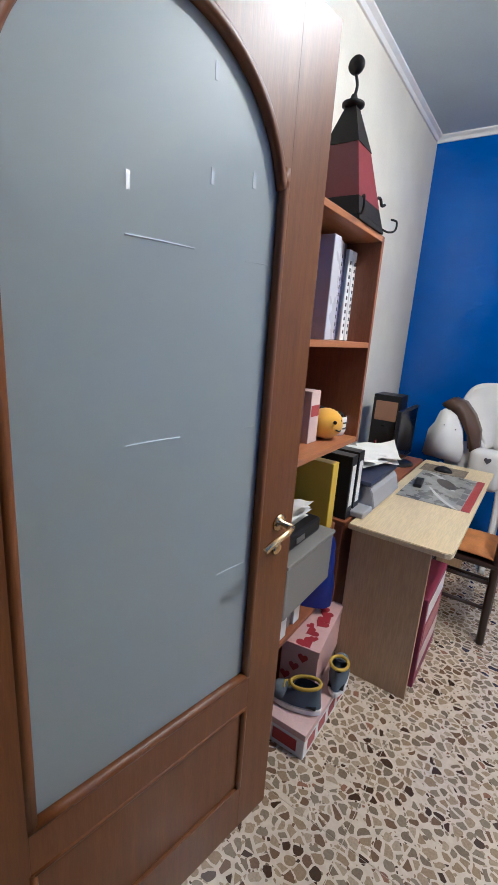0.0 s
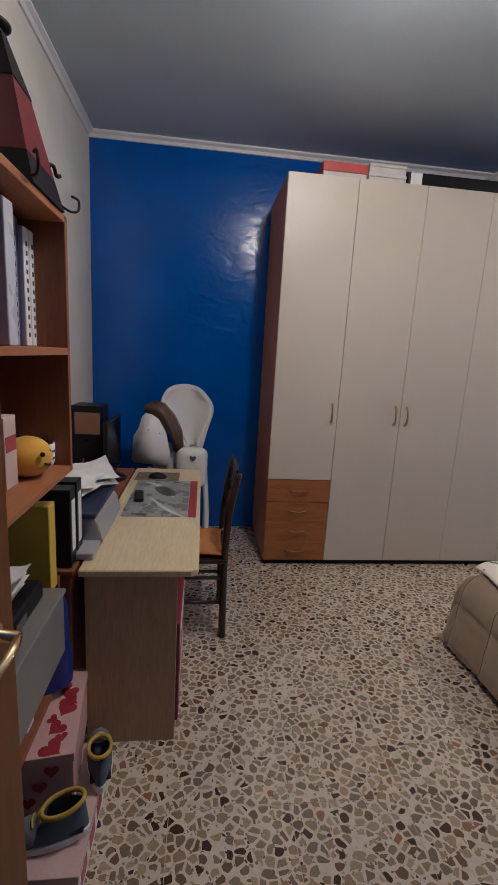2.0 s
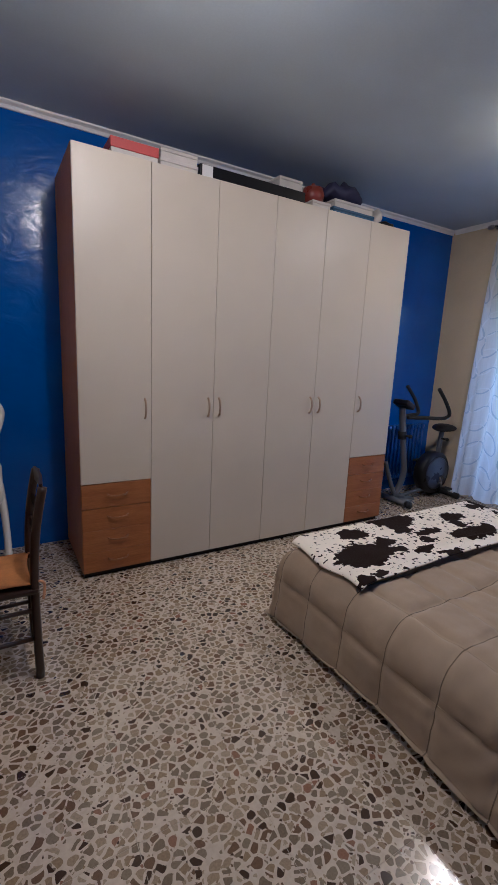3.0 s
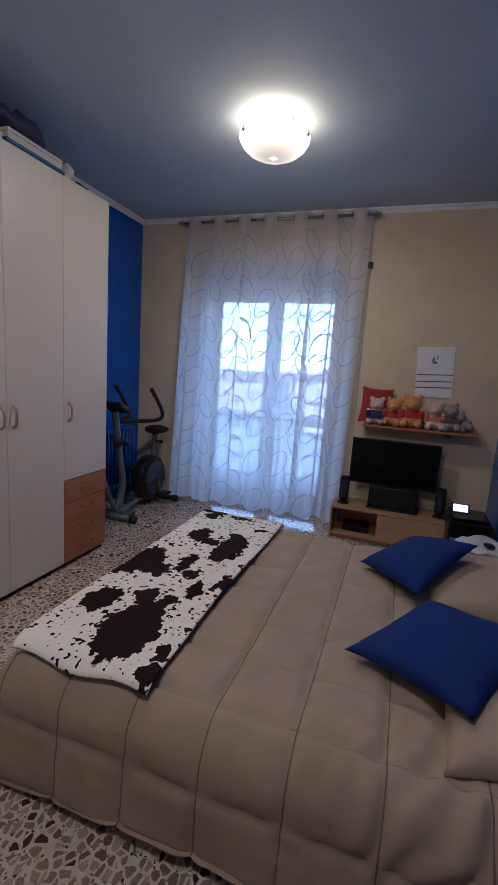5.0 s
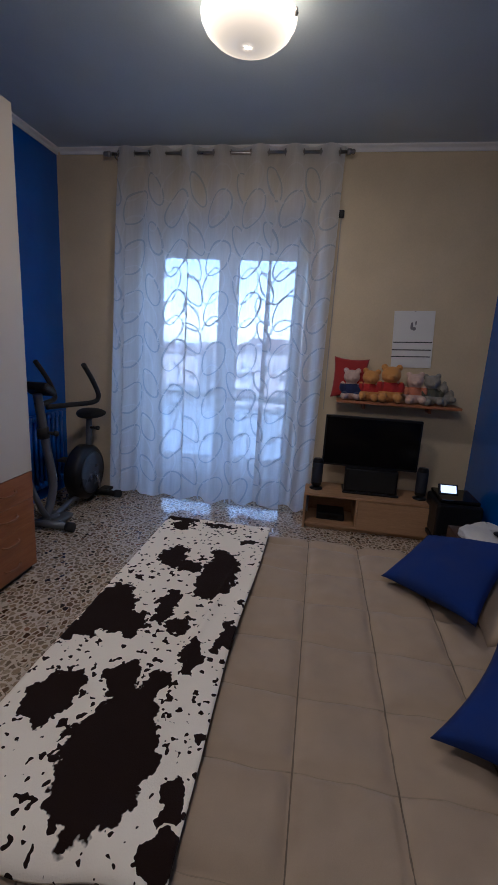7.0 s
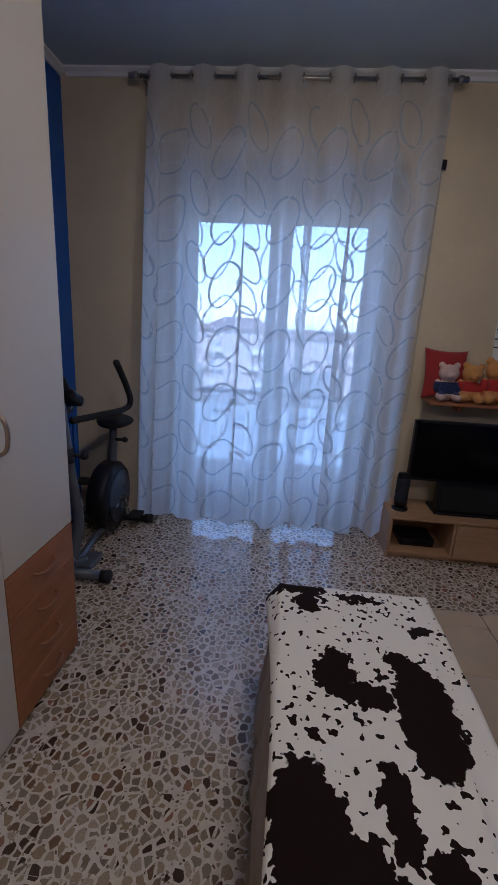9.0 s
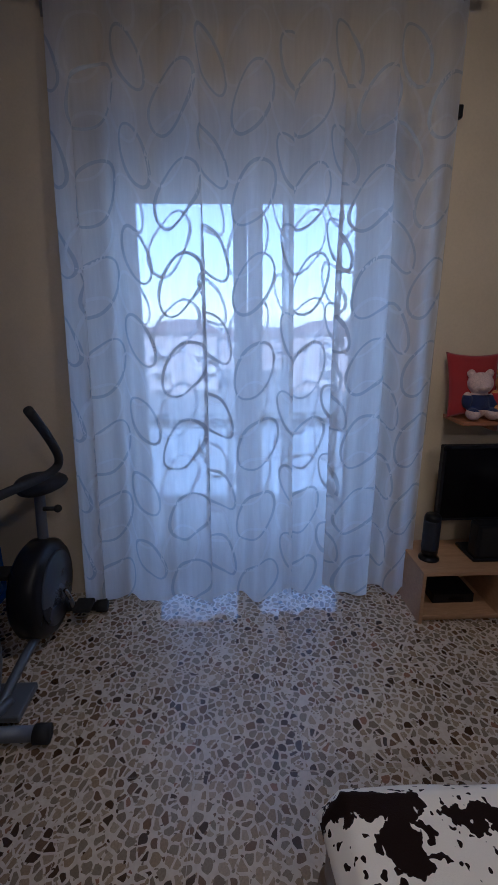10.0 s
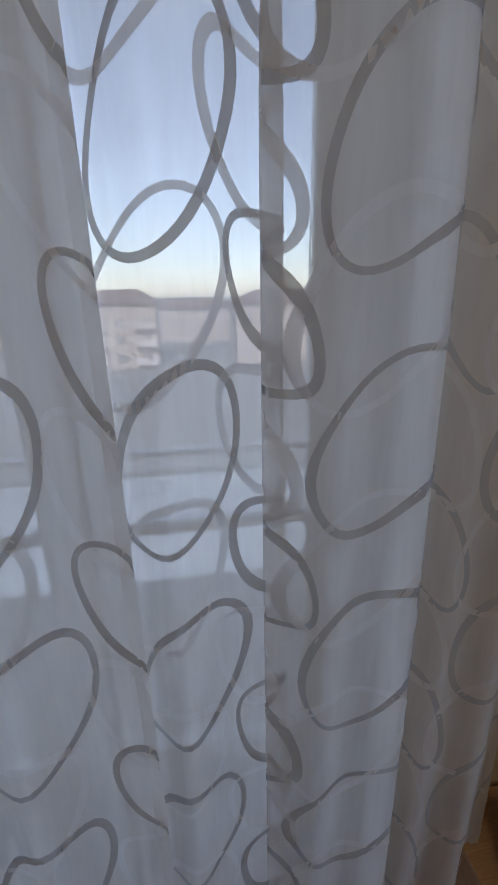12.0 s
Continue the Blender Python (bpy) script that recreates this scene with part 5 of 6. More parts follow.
part("mouth", tube([(0.256, 2.35, 1.150), (0.262, 2.33, 1.142), (0.258, 2.305, 1.150)], 0.003, 6), BLACK, by)
jar = thing("glass_jar", "small white jar with a lid on the bookcase", "jar", (0.12, 2.28, 1.103))
part("jar", moved(lathe([(0.034, 0), (0.04, 0.01), (0.04, 0.075), (0.034, 0.085)], 24), Matrix.Translation((0.11, 2.42, 1.1035))), PAPER, jar, smooth=True)
part("lid", moved(lathe([(0.036, 0.0855), (0.036, 0.10), (0.03, 0.103)], 24), Matrix.Translation((0.11, 2.42, 1.1035))), BLACK, jar, smooth=True)
cart = thing("small_carton", "pink and white small carton on the bookcase", "carton", (0.1, 2.02, 1.103))
part("carton", box((0.11, 2.20, 1.1035), (0.2, 2.27, 1.29), 0.002), PALE, cart)
part("printed_band", box((0.2003, 2.205, 1.20), (0.2012, 2.265, 1.24), 0), RED, cart)

# ---- pagoda lantern on the bookcase ----
CX, CY = 0.17, 2.335
lan = thing("lantern", "dark red pagoda lantern with black iron finial and hooks", "lantern", (CX, CY, 1.832))
IRON = paint("black_iron", (0.018, 0.016, 0.014), 0.55, 0.6, var=0.2, fine=200, bump=0.3)
DRED = paint("dark_red_lacquer", (0.16, 0.018, 0.02), 0.4, var=0.15)
def pyramid(r0, r1, z0, z1):
    bm = bmesh.new()
    bmesh.ops.create_cone(bm, cap_ends=True, segments=4, radius1=r0, radius2=r1, depth=z1 - z0)
    bm.transform(Matrix.Translation((CX, CY, (z0 + z1) / 2)) @ Matrix.Rotation(math.pi / 4, 4, "Z"))
    return bm
part("foot", pyramid(0.162, 0.155, 1.8325, 1.85), IRON, lan)
part("lower_skirt", pyramid(0.155, 0.135, 1.8505, 1.905), IRON, lan)
part("red_shade", pyramid(0.135, 0.080, 1.9055, 2.07), DRED, lan, "tapered dark red panels")
part("cap", pyramid(0.083, 0.024, 2.0705, 2.19), IRON, lan)
part("collar", moved(lathe([(0.022, 0), (0.036, 0.008), (0.036, 0.015), (0.014, 0.024), (0.008, 0.04)], 20), Matrix.Translation((CX, CY, 2.185))), IRON, lan, smooth=True)
part("stem", tube([(CX, CY, 2.215), (CX + 0.004, CY + 0.005, 2.25), (CX - 0.003, CY, 2.285)], 0.005, 8), IRON, lan, smooth=True)
part("finial", moved(lathe([(0.004, -0.005), (0.026, -0.005), (0.026, 0.005), (0.004, 0.005)], 20), Matrix.Translation((CX - 0.003, CY, 2.305)) @ Matrix.Rotation(math.pi / 2, 4, "X")), IRON, lan, smooth=True)
for sx, sy in ((1, 1), (1, -1), (-1, 1), (-1, -1)):
    px, py = CX + sx * 0.105, CY + sy * 0.105
    part("hook", tube([(px, py, 1.85), (px + sx * 0.02, py + sy * 0.025, 1.842), (px + sx * 0.035, py + sy * 0.05, 1.852), (px + sx * 0.035, py + sy * 0.055, 1.880), (px + sx * 0.022, py + sy * 0.035, 1.884)], 0.0035, 8), IRON, lan, smooth=True)
part("ornament", tube([(CX + 0.07, CY + 0.07, 1.93), (CX + 0.09, CY + 0.10, 1.945), (CX + 0.095, CY + 0.115, 1.925), (CX + 0.10, CY + 0.13, 1.93)], 0.005, 8), IRON, lan, smooth=True)

# ---- open shelves under the bookcase ----
os_ = thing("open_shelf", "dark cherry open shelf packed with folders and boxes", "shelf", (0.0, 2.05, 0))
for z in (0.02, 0.33, 0.52):
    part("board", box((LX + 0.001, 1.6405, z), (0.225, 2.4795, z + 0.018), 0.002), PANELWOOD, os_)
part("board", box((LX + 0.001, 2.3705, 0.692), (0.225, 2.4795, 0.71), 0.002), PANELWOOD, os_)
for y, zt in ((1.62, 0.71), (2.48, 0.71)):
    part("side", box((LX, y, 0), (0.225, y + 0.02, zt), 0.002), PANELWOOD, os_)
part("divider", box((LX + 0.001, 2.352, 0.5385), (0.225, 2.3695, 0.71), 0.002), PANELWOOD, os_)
YB = paint("yellow_card", (0.62, 0.43, 0.03), 0.5, var=0.06)
folder(-0.05, 0.235, 2.385, 0.055, 0.7105, 0.285, YB, "yellow cardboard lever file under the bookcase")
folder(-0.03, 0.25, 2.545, 0.065, 0.7105, 0.285, BLACK, "black lever file with a white spine label", PAPER)
folder(-0.03, 0.25, 2.625, 0.065, 0.7105, 0.29, BLACK, "black lever file with a white spine label", PAPER)
gb = thing("storage_box", "grey plastic storage box with papers", "box", (0.1, 2.2, 0.538))
GB = paint("grey_box_plastic", (0.22, 0.21, 0.19), 0.5)
part("tub", box((-0.10, 1.98, 0.5385), (0.285, 2.345, 0.735), 0.008), GB, gb)
part("rim", box((-0.105, 1.975, 0.7355), (0.29, 2.35, 0.75), 0.004), GB, gb)
blk = thing("black_case", "black hard case on the storage box", "case", (0.1, 2.15, 0.75))
part("shell", box((-0.05, 2.0, 0.7505), (0.245, 2.30, 0.81), 0.015, 3), BLACK, blk)
part("latch", box((0.2455, 2.1, 0.77), (0.25, 2.16, 0.79), 0.001), METAL, blk)
for k in range(4):
    lp = thing("loose_paper", "crumpled white papers on the black case", "paper", (0.1, 2.12, 0.81), group="papers on the case")
    part("sheet", sheet(lambda a, b, k=k: Vector((0.02 + a * 0.19 + 0.01 * k, 2.0 + b * 0.26 - 0.01 * k, 0.8125 + 0.014 * k + 0.018 * (1 + noise.noise((a * 3 + k, b * 3, k * 2.0))) * (k + 1) / 4 + 0.02 * a * a * (k % 2))), 12, 14), PAPER, lp, smooth=True)
bb = thing("blue_bag", "bright blue folded bag on the open shelf", "bag", (0.2, 2.43, 0.348))
part("bag", sheet(lambda a, b: Vector((0.272 - 0.10 * abs(2 * a - 1) ** 2.2 - 0.02 * b * b + 0.012 * noise.noise((a * 6, b * 5, 1)), 2.362 + 0.155 * a, 0.3485 + 0.335 * b * (0.93 + 0.07 * math.sin(5 * a)))), 18, 14), paint("blue_nylon", (0.008, 0.022, 0.20), 0.45, fine=100, bump=0.4), bb, smooth=True)
for k in range(5):
    folder(-0.05, 0.20 + 0.008 * (k % 3), 1.98 + 0.062 * k, 0.05, 0.3485, 0.165, (PAPER, CLEAR, PAPER, GB, PAPER)[k], "white box file on the open shelf")

# ---- shoes and boxes on the floor ----
shb = thing("shoe_box", "white and red shoe box on the floor", "box", (0.3, 2.25, 0))
part("carton", box((0.235, 2.02, 0.0), (0.40, 2.42, 0.085), 0.002), PAPER, shb)
part("lid", box((0.232, 2.017, 0.0855), (0.403, 2.423, 0.112), 0.002), paint("pale_pink_card", (0.60, 0.42, 0.38), 0.6), shb)
for k in range(4):
    part("printed_bar", box((0.4003, 2.05 + 0.09 * k, 0.02), (0.4012, 2.11 + 0.09 * k, 0.07), 0), RED, shb)
part("printed_bar", box((0.27, 2.0185, 0.02), (0.37, 2.0195, 0.07), 0), RED, shb)
hb = thing("heart_box", "pink gift box with dark red heart print", "gift box", (0.27, 2.36, 0.112))
HB = paint("pink_patterned_card", (0.62, 0.40, 0.36), 0.5)
part("carton", moved(box((-0.075, -0.175, 0), (0.075, 0.175, 0.17), 0.002), Matrix.Translation((0.245, 2.36, 0.1125)) @ Matrix.Rotation(0.14, 4, "Z")), HB, hb)
part("lid", moved(box((-0.079, -0.179, 0.1705), (0.079, 0.179, 0.20), 0.002), Matrix.Translation((0.245, 2.36, 0.1125)) @ Matrix.Rotation(0.14, 4, "Z")), HB, hb)
MH = Matrix.Translation((0.245, 2.36, 0.1125)) @ Matrix.Rotation(0.14, 4, "Z")
HEART = paint("dark_red_print", (0.30, 0.02, 0.03), 0.5)
for k in range(9):
    cx, cyy, s, tilt = rnd.uniform(-0.045, 0.045), -0.150 + 0.036 * k, rnd.uniform(0.7, 1.9), rnd.uniform(-1.2, 1.2)
    pts = [(0.016 * math.sin(q) ** 3 * 1.4, 0.0014 * (13 * math.cos(q) - 5 * math.cos(2 * q) - 2 * math.cos(3 * q) - math.cos(4 * q))) for q in (2 * math.pi * i / 24 for i in range(24))]
    part("heart_print", moved(extrude_outline([(cx + (a * math.cos(tilt) - b_ * math.sin(tilt)) * s, cyy + (a * math.sin(tilt) + b_ * math.cos(tilt)) * s) for a, b_ in pts], "z", 0.2002, 0.2008 + 0.0002 * k), MH), HEART, hb)
for k in range(4):
    pts = [(0.016 * math.sin(q) ** 3 * 1.3, 0.0014 * (13 * math.cos(q) - 5 * math.cos(2 * q) - 2 * math.cos(3 * q) - math.cos(4 * q))) for q in (2 * math.pi * i / 24 for i in range(24))]
    part("heart_print", moved(extrude_outline([(-0.05 + 0.033 * k + a, 0.05 + 0.05 * (k % 3) + b_) for a, b_ in pts], "y", -0.1800, -0.1793), MH), HEART, hb)


def shoe(x, y, z, turn, label):
    """A small trainer: sole, upper with open collar, lining and laces."""
    sh = thing("shoe", label, "shoe", (x, y, z), turn, group="pair of shoes")
    M = PLACE[sh] @ Matrix.Diagonal((1.12, 1.08, 1.4, 1))
    outline = [(0.036 * math.cos(q) * (1 + 0.15 * math.sin(q)), 0.095 * math.sin(q)) for q in (2 * math.pi * k / 28 for k in range(28))]
    part("sole", moved(extrude_outline(outline, "z", 0.0005, 0.022, 0.004), M), PAPER, sh)
    def up(a, b):
        q = 2 * math.pi * a
        toe = 0.5 + 0.5 * math.sin(q)
        h = 0.022 + b * (0.058 - 0.022 * toe ** 1.5)
        k = 1 - b * (0.12 + 0.10 * toe) - 0.25 * b * b * toe
        return Vector((0.035 * math.cos(q) * (1 + 0.15 * math.sin(q)) * k, -0.02 * b * toe + 0.092 * math.sin(q) * (k if math.sin(q) > 0 else 1 - 0.10 * b) * (1 - 0.35 * b * toe), h))
    part("upper", moved(sheet(up, 36, 10), M), paint("grey_blue_suede", (0.10, 0.13, 0.17), 0.9, fine=300, bump=0.4), sh, smooth=True)
    part("toe_cap", moved(ball((0, 0.048, 0.028), (0.033, 0.046, 0.030), n=18), M), paint("grey_suede", (0.16, 0.18, 0.2), 0.9, fine=300, bump=0.4), sh, smooth=True)
    part("collar", moved(tube([(0.031 * math.cos(q), -0.030 + 0.052 * math.sin(q), 0.080 - 0.010 * math.sin(q)) for q in (2 * math.pi * k / 12 for k in range(13))], 0.0055, 8), M), paint("yellow_lining", (0.52, 0.36, 0.04), 0.9, fine=250), sh, "padded yellow collar", True)
    part("insole", moved(box((-0.028, -0.08, 0.024), (0.028, 0.02, 0.03), 0.003), M), BLACK, sh)
    for k in range(3):
        part("lace", moved(tube([(-0.018, 0.025 + 0.016 * k, 0.060 - 0.006 * k), (0, 0.028 + 0.016 * k, 0.068 - 0.007 * k), (0.018, 0.025 + 0.016 * k, 0.060 - 0.006 * k)], 0.003, 6), M), YB, sh, smooth=True)


shoe(0.388, 2.33, 0.112, 14, "grey-blue child's trainer with yellow collar on the shoe box")
shoe(0.305, 2.115, 0.112, 100, "grey-blue child's trainer with yellow collar on the shoe box")

# ---- wooden chair ----
ch = thing("wooden_chair", "dark stained wooden chair with orange tied cushion", "chair", (0.69, 3.32, 0))
DK = wood("dark_stained_wood", (0.018, 0.009, 0.006), (0.04, 0.018, 0.01), 0.35, coat=0.2)
for y in (3.155, 3.485):
    part("rear_leg", tube([(0.865, y, 0.0), (0.86, y, 0.44), (0.875, y, 0.70), (0.91, y, 0.90)], 0.019, 8), DK, ch, smooth=True)
    part("front_leg", rod((0.53, y + 0.01, 0), (0.53, y + 0.005, 0.435), 0.017, 0.02), DK, ch, smooth=True)
    for z in (0.20, 0.34):
        part("stretcher", rod((0.535, y, z), (0.862, y, z), 0.010, n=10), DK, ch, smooth=True)
for x in (0.535, 0.862):
    part("stretcher", rod((x, 3.16, 0.27), (x, 3.48, 0.27), 0.010, n=10), DK, ch, smooth=True)
part("seat", box((0.505, 3.13, 0.425), (0.875, 3.51, 0.448), 0.008), DK, ch)
for z, h in ((0.62, 0.05), (0.73, 0.05), (0.85, 0.065)):
    xx = 0.868 + max(0, (z - 0.62)) * 0.13
    part("back_slat", moved(extrude_outline([(xx + 0.012 * math.sin(math.pi * k / 10), 3.16 + 0.032 * k) for k in range(11)] + [(xx + 0.012 + 0.012 * math.sin(math.pi * k / 10), 3.16 + 0.032 * k) for k in range(10, -1, -1)], "z", z, z + h, 0.002), Matrix.Identity(4)), DK, ch)
seat_c = cushion("seat_cushion", (0.512, 3.14, 0.47), (0.862, 3.14, 0.47), (0.862, 3.50, 0.47), (0.512, 3.50, 0.47), 0.024, paint("orange_cotton", (0.56, 0.23, 0.06), 0.85, var=0.25, scale=14, fine=250, bump=0.4), "orange quilted seat cushion tied to the chair", "cushion")
for y in (3.165, 3.475):
    part("tie", tube([(0.85, y, 0.47), (0.885, y - 0.02, 0.478), (0.90, y - 0.01, 0.45), (0.892, y - 0.02, 0.39)], 0.006, 6), paint("orange_ribbon", (0.6, 0.3, 0.14), 0.8), seat_c, smooth=True)
for o in (ch, seat_c):
    o.location.x -= 0.035

# ---- high chair ----
hc = thing("high_chair", "white plastic baby high chair with brown padding", "high chair", (0.55, 4.2, 0))
WP = paint("white_plastic", (0.72, 0.70, 0.66), 0.35, var=0.04, bump=0.03)
BR = paint("brown_vinyl", (0.085, 0.045, 0.025), 0.45, var=0.12, fine=150)
for sx in (-1, 1):
    xx = 0.52 + sx * 0.22
    part("leg", tube([(xx, 3.95, 0.0), (xx, 4.06, 0.35), (xx - sx * 0.02, 4.18, 0.62)], 0.02, 10), WP, hc, smooth=True)
    part("leg", tube([(xx, 4.48, 0.0), (xx, 4.38, 0.35), (xx - sx * 0.02, 4.24, 0.62)], 0.02, 10), WP, hc, smooth=True)
    part("foot_bar", rod((xx, 3.94, 0.02), (xx, 4.49, 0.02), 0.018), WP, hc, smooth=True)
# shell of the backrest, narrow at the seat and wide at the head
def shell(a, b):
    t = min(1.0, b / 0.7)
    w = 0.05 + 0.125 * (3 * t * t - 2 * t ** 3)
    x = 0.635 - 0.075 * b + (2 * a - 1) * w * (1 - 0.28 * max(0, b - 0.82) / 0.18)
    return Vector((x, 4.25 - 0.09 * abs(2 * a - 1) ** 2.2 + 0.08 * b, 0.80 + 0.43 * b - 0.03 * abs(2 * a - 1) ** 2 * b))
q = sheet(shell, 24, 24)
bmesh.ops.recalc_face_normals(q, faces=q.faces)
bmesh.ops.solidify(q, geom=q.faces[:], thickness=0.02)
part("back_shell", q, WP, hc, smooth=True)
part("rim", tube([shell(0, 0.0), shell(0, 0.35), shell(0, 0.7), shell(0.02, 0.92), shell(0.15, 1.0), shell(0.5, 1.0), shell(0.85, 1.0), shell(0.98, 0.92), shell(1, 0.7), shell(1, 0.35), shell(1, 0.0)], 0.013, 10), WP, hc, smooth=True)
arc = [(0.28, 1.08), (0.35, 1.135), (0.43, 1.11), (0.50, 1.03), (0.55, 0.93), (0.565, 0.82), (0.545, 0.775), (0.50, 0.80), (0.48, 0.90), (0.43, 0.98), (0.37, 1.04)]
part("brown_pad", extrude_outline(arc, "y", 4.02, 4.20, 0.012), BR, hc, "folded brown vinyl padding", True)
part("tray", extrude_outline([(0.22, 0.72), (0.47, 0.70), (0.475, 0.80), (0.45, 0.93), (0.40, 1.02), (0.34, 1.06), (0.295, 1.05), (0.27, 0.96), (0.235, 0.90)], "y", 4.00, 4.06, 0.012), WP, hc, "white tray folded upright", True)
for dx, dz in ((0.335, 0.95), (0.41, 0.93)):
    part("tray_hole", rod((dx, 3.9995, dz), (dx, 3.996, dz), 0.004), BLACK, hc)
part("seat", box((0.36, 4.07, 0.56), (0.70, 4.36, 0.80), 0.03, 3), WP, hc)
part("armrest", box((0.52, 3.985, 0.55), (0.735, 4.10, 0.83), 0.05, 4), WP, hc, "rounded white armrest", True)
hp = [(0.022 * math.sin(t) ** 3, 0.0015 * (13 * math.cos(t) - 5 * math.cos(2 * t) - 2 * math.cos(3 * t) - math.cos(4 * t))) for t in (2 * math.pi * k / 24 for k in range(24))]
part("heart_mark", moved(extrude_outline([(0.635 + a, 0.765 + b_) for a, b_ in hp], "y", 3.9795, 3.9845), Matrix.Identity(4)), INK, hc)

# ---- on top of the wardrobe ----
def carton(x0, x1, y0, y1, z0, z1, mat_body, mat_lid, label, lidh=0.03):
    b_ = thing("box", label, "box", ((x0 + x1) / 2, (y0 + y1) / 2, z0), group="boxes on the wardrobe")
    part("carton", box((x0, y0, z0 + 0.0005), (x1, y1, z1 - lidh), 0.003), mat_body, b_)
    part("lid", box((x0 - 0.003, y0 - 0.003, z1 - lidh + 0.0005), (x1 + 0.003, y1 + 0.003, z1), 0.003), mat_lid, b_)
    return b_


CORAL = paint("coral_red_card", (0.50, 0.07, 0.06), 0.5)
CARDW = paint("white_card", (0.62, 0.58, 0.52), 0.6)
TEAL = paint("blue_card", (0.03, 0.10, 0.20), 0.5)
carton(1.385, 1.665, 4.02, 4.38, WT, 2.685, CARDW, CORAL, "white box with a coral red lid on the wardrobe", 0.055)
carton(1.68, 1.925, 4.02, 4.36, WT, 2.645, CARDW, CARDW, "plain white card box on the wardrobe", 0.02)
carton(1.685, 1.925, 4.03, 4.36, 2.6455, 2.705, CARDW, CARDW, "plain white card box stacked on another", 0.02)
lb = thing("long_case", "long black case with a white end label on the wardrobe", "case", (2.3, 4.1, WT))
part("case", box((1.94, 4.02, WT + 0.0005), (2.78, 4.22, 2.675), 0.006), BLACK, lb)
part("label", box((1.955, 4.0180, 2.60), (2.03, 4.0195, 2.67), 0), PAPER, lb)
carton(2.60, 2.80, 4.10, 4.40, 2.6755, 2.775, CARDW, CARDW, "white card box lying on the black case", 0.02)
lb2 = thing("card_box", "brown card box under the white one", "box", (2.6, 4.32, WT))
part("carton", box((2.50, 4.225, WT + 0.0005), (2.80, 4.50, 2.675), 0.003), PANELWOOD, lb2)
POTRED = paint("brown_red_glaze", (0.20, 0.035, 0.022), 0.3)
rp = thing("red_pot", "shiny dark red pot between boxes on the wardrobe", "pot", (2.86, 4.14, 2.64))
carton(2.85, 3.02, 4.02, 4.30, WT, 2.645, CARDW, CARDW, "small white card box under the red pot", 0.02)
part("pot", moved(lathe([(0.05, 0.0005), (0.08, 0.02), (0.088, 0.07), (0.075, 0.12), (0.05, 0.13), (0.03, 0.135)], 28), Matrix.Translation((2.935, 4.14, 2.645))), POTRED, rp, smooth=True)
part("lid_knob", ball((2.935, 4.14, 2.79), 0.016), POTRED, rp, smooth=True)
carton(3.05, 3.48, 4.02, 4.40, WT, 2.64, TEAL, TEAL, "flat dark blue box on the wardrobe", 0.02)
carton(3.07, 3.47, 4.03, 4.40, 2.6405, 2.70, CARDW, CARDW, "flat white box stacked on the blue one", 0.02)
for k, (x0, x1, y0, z0, h) in enumerate(((3.04, 3.46, 4.06, 2.7005, 0.15), (3.50, 3.62, 4.03, WT, 0.14), (3.62, 3.80, 4.05, WT, 0.08))):
    cl = thing("folded_cloth", ("dark folded cloth on the white box", "pale folded cloth on the wardrobe", "dark folded cloth on the wardrobe")[k], "cloth", ((x0 + x1) / 2, y0 + 0.12, z0), group="folded cloths")
    bm = ball(((x0 + x1) / 2, y0 + 0.13, z0 + h / 2), ((x1 - x0) / 2, 0.14, h / 2), n=24)
    for v in bm.verts:
        v.co += Vector((0, 0, 0.42 * h * noise.noise((v.co.x * 13, v.co.y * 13, k)) + 0.16 * h * noise.noise((v.co.x * 34, v.co.y * 34, k + 3))))
        v.co.z = max(v.co.z, z0 + 0.0005)
    part("cloth", bm, (NAVY, CARDW, BLACK)[k], cl, smooth=True)

# ---- small things added to the bookcase ----
mug = thing("mug", "white mug with dark bands behind the yellow toy", "mug", (0.20, 2.445, 1.103))
part("body", moved(lathe([(0.0, 0.0005), (0.030, 0.0005), (0.037, 0.02), (0.038, 0.075), (0.035, 0.075), (0.034, 0.02), (0.0, 0.012)], 24), Matrix.Translation((0.20, 2.445, 1.103))), PAPER, mug, smooth=True)
for z in (0.03, 0.052):
    part("band", moved(lathe([(0.0385, z - 0.003), (0.0392, z), (0.0385, z + 0.003)], 24), Matrix.Translation((0.20, 2.445, 1.103))), INK, mug, smooth=True)
part("handle", tube([(0.20, 2.481, 1.163), (0.20, 2.50, 1.158), (0.20, 2.503, 1.14), (0.20, 2.480, 1.122)], 0.005, 8), PAPER, mug, smooth=True)
lid = thing("dark_cap", "small black cap lying in the white mug", "cap", (0.20, 2.445, 1.16))
part("cap", ball((0.20, 2.445, 1.178), (0.024, 0.026, 0.018), n=14), BLACK, lid, smooth=True)

# ---- radiator behind the exercise bike ----
RADBLUE = paint("blue_radiator_enamel", (0.008, 0.085, 0.40), 0.35, var=0.08, scale=8, bump=0.1)
rad = thing("radiator", "royal blue column radiator on the blue wall", "radiator", (4.78, 4.61, 0.14))
for k in range(13):
    x = 4.40 + 0.062 * k
    part("column", add(rod((x, 4.585, 0.16), (x, 4.585, 0.76), 0.014, n=10), rod((x, 4.627, 0.16), (x, 4.627, 0.76), 0.014, n=10),
         box((x - 0.026, 4.572, 0.14), (x + 0.026, 4.640, 0.19), 0.012), box((x - 0.026, 4.572, 0.73), (x + 0.026, 4.640, 0.78), 0.012)), RADBLUE, rad, smooth=True)
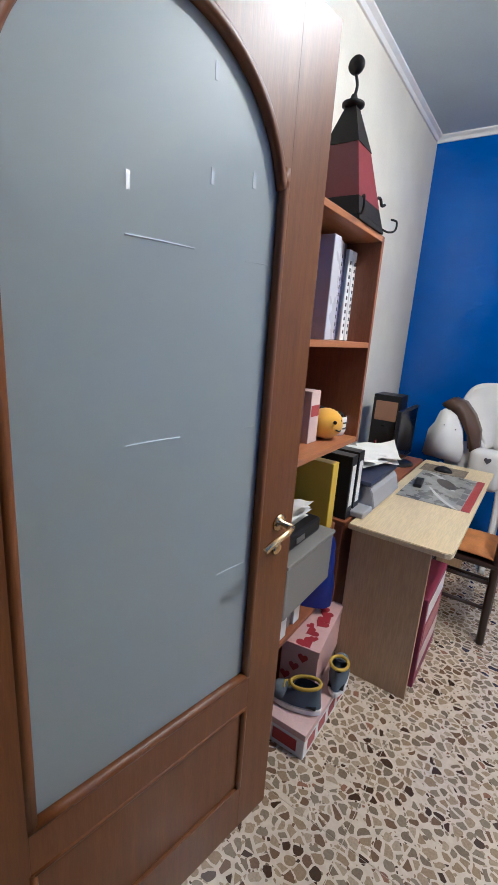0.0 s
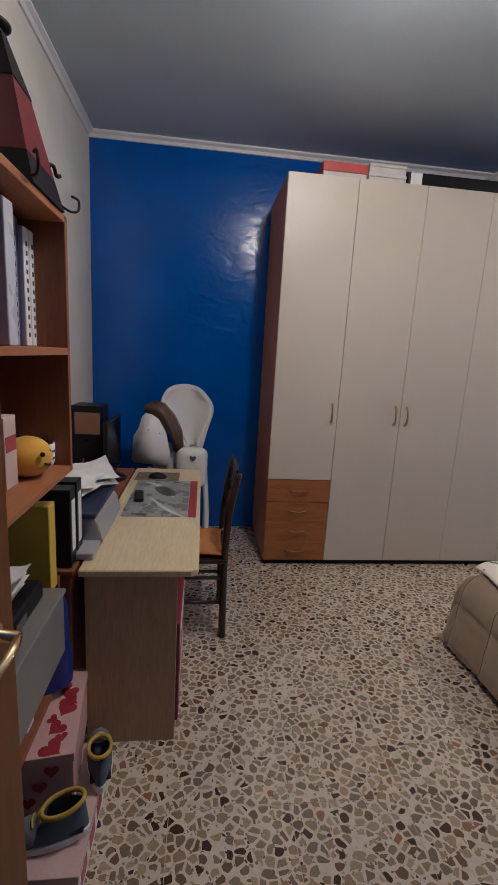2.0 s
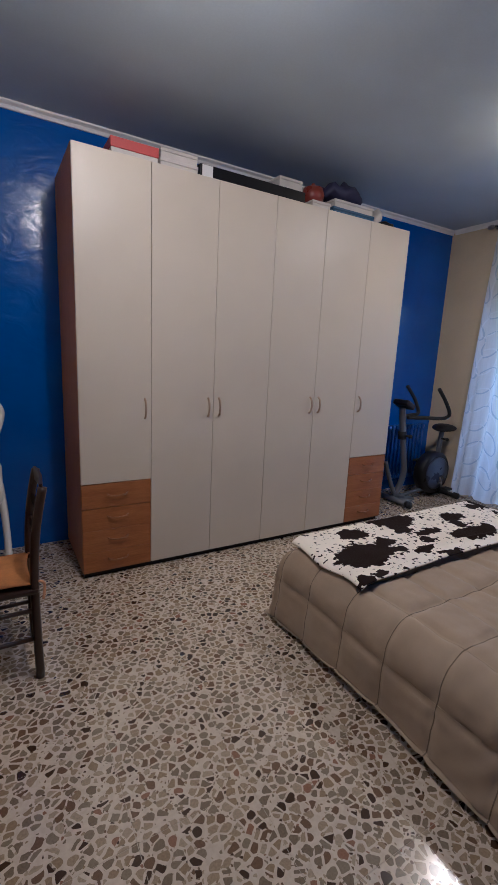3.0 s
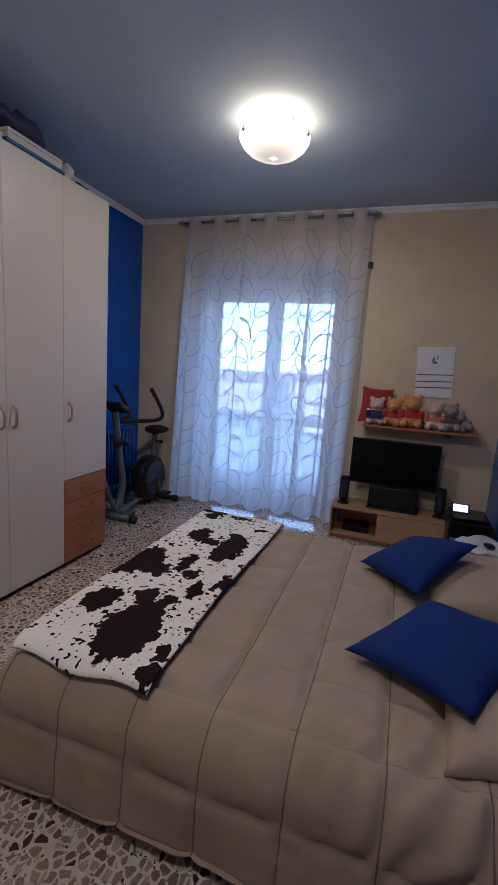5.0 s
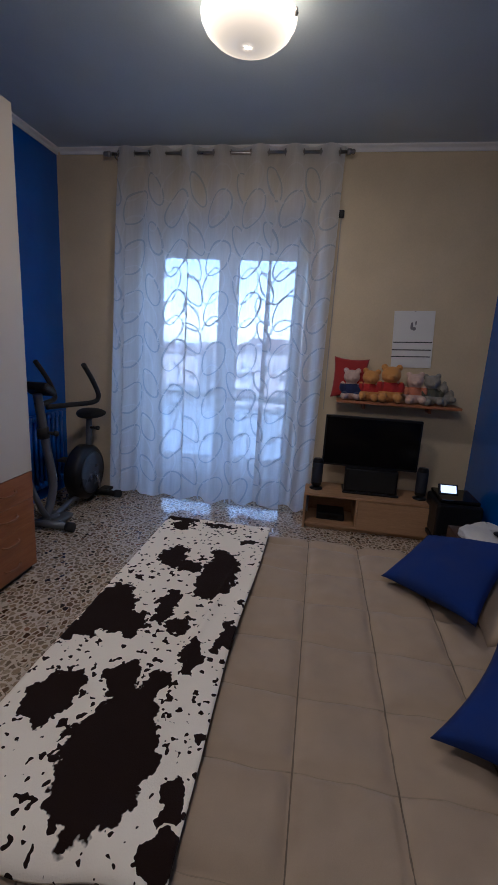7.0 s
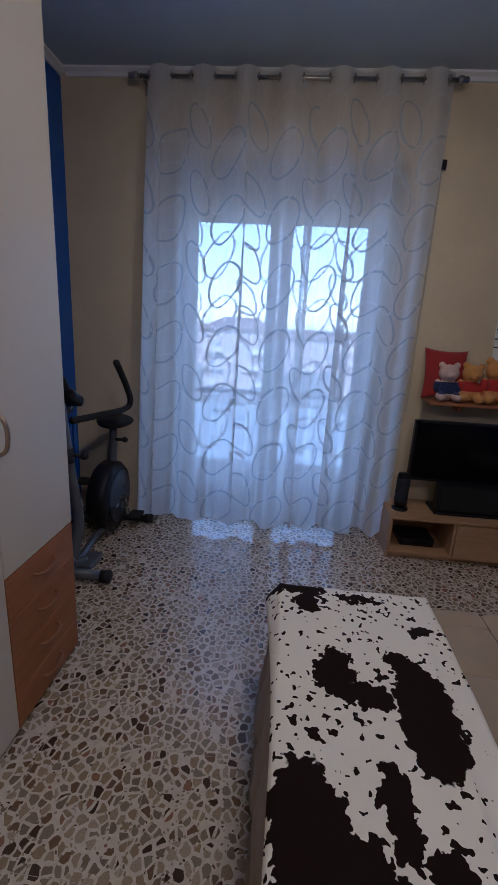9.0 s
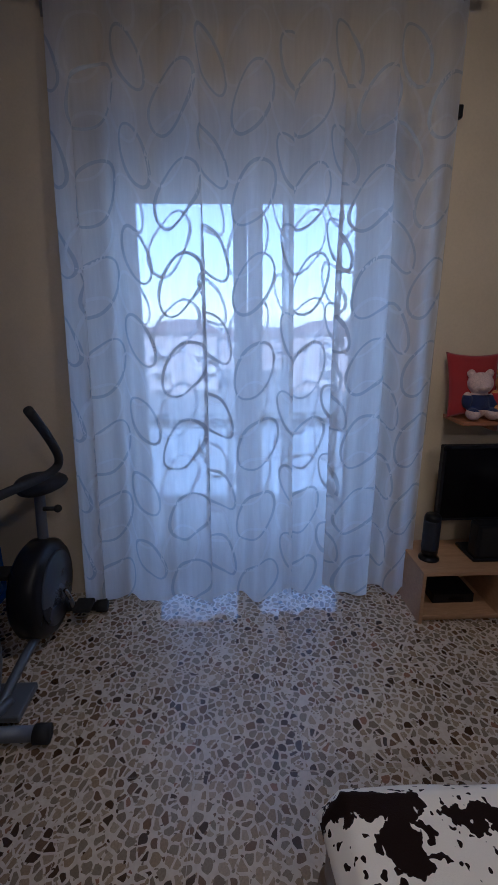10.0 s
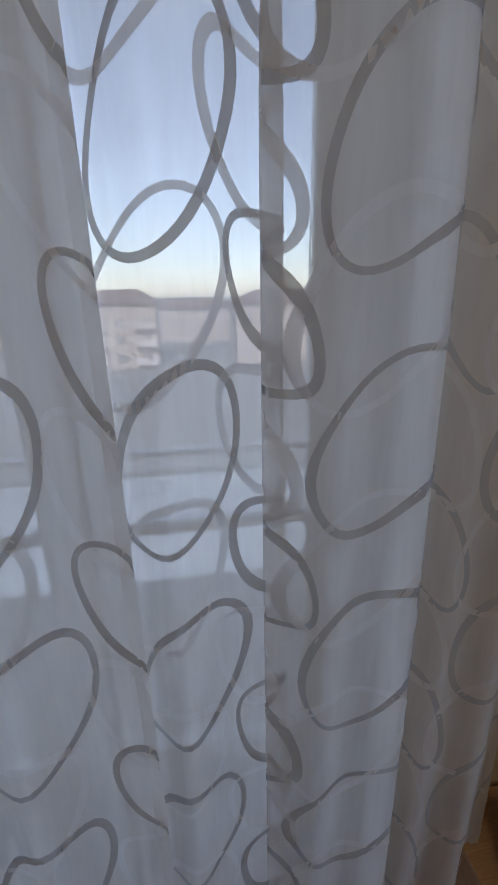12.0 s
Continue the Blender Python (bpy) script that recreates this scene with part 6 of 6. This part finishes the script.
for z in (0.165, 0.755):
    part("pipe", rod((4.375, 4.606, z), (5.19, 4.606, z), 0.016, n=12), RADBLUE, rad, smooth=True)
for x in (4.55, 5.05):
    part("bracket", box((x - 0.01, 4.6, 0.70), (x + 0.01, 4.66, 0.72), 0.002), RADBLUE, rad)

# ---- outside ----
GROUND = paint("pale_haze_ground", (0.22, 0.225, 0.22), 0.9, var=0.15, scale=0.02, fine=0.4, bump=0)
structure("ground", box((9, -2500, -11), (4000, 2500, -10), 0), GROUND, "pale open ground below the balcony", "ground")
ROOF = paint("terracotta_roof", (0.22, 0.16, 0.14), 0.8)
FACADE = paint("pale_facade", (0.42, 0.37, 0.34), 0.8)
BALCONY = paint("pale_balcony_paint", (0.52, 0.50, 0.48), 0.8)
DARKWIN = paint("dark_window", (0.26, 0.27, 0.29), 0.3)


def house(x, y, w, d, h, floors, balconies=False):
    hs = thing("house", "pale low apartment house with a tiled roof far off", "house", (x, y, -10), group="far houses")
    part("wall", box((x, y - w / 2, -10), (x + d, y + w / 2, -10 + h), 0), FACADE, hs)
    bm = bmesh.new()
    e = 0.8
    v = [bm.verts.new(p) for p in ((x - e, y - w / 2 - e, -10 + h), (x + d + e, y - w / 2 - e, -10 + h), (x + d + e, y + w / 2 + e, -10 + h), (x - e, y + w / 2 + e, -10 + h),
                                   (x + d / 2, y - w / 4, -10 + h + 2.2), (x + d / 2, y + w / 4, -10 + h + 2.2))]
    for f in ((0, 1, 2, 3), (0, 1, 4), (2, 3, 5), (1, 2, 5, 4), (3, 0, 4, 5)):
        bm.faces.new([v[k] for k in f])
    part("roof", bm, ROOF, hs)
    n = max(3, int(w / 4))
    for f in range(floors):
        for k in range(n):
            yy = y - w / 2 + (k + 0.5) * w / n
            wz = -10 + 1.2 + f * 2.9
            part("window", box((x - 0.06, yy - 0.6, wz), (x - 0.01, yy + 0.6, wz + 1.4), 0), DARKWIN, hs)
            if balconies and k % 2 == 0:
                part("balcony", add(box((x - 1.3, yy - 1.7, wz - 0.35), (x - 0.005, yy + 1.7, wz - 0.2), 0), box((x - 1.3, yy - 1.7, wz - 0.19), (x - 1.22, yy + 1.7, wz + 0.75), 0)), BALCONY, hs, "pale balcony")


house(80, 12.0, 12, 10, 10.6, 3, True)
house(82, -16.0, 17, 10, 10.2, 3, True)
for hx, hy, w, d, h, fl in ((125, -3, 24, 12, 8.6, 3), (130, 34, 20, 12, 9.4, 3), (118, 48, 26, 12, 8.4, 2), (128, -48, 22, 12, 9.0, 3), (140, 75, 26, 12, 9, 3), (150, -80, 30, 12, 10, 3)):
    house(hx, hy, w, d, h, fl)

# ---- floor tiles, last ----
TILE = 0.40
tile_mesh = None
nx, ny = int((WX + 0.45 - LX) / TILE) + 1, int((BY - HY) / TILE) + 1
for i in range(nx):
    for j in range(ny):
        x0, y0 = LX + i * TILE, BY - (j + 1) * TILE
        if tile_mesh is None:
            t0 = part("floor_tile", box((0.0009, 0.0009, -0.006), (TILE - 0.0009, TILE - 0.0009, 0.0), 0.0006, 1), TERRAZZO)
            t0.parent = floor
            tile_mesh = t0.data
            ob = t0
        else:
            ob = new("floor_tile", tile_mesh)
            ob.parent = floor
        ob.location = (x0, y0, 0)
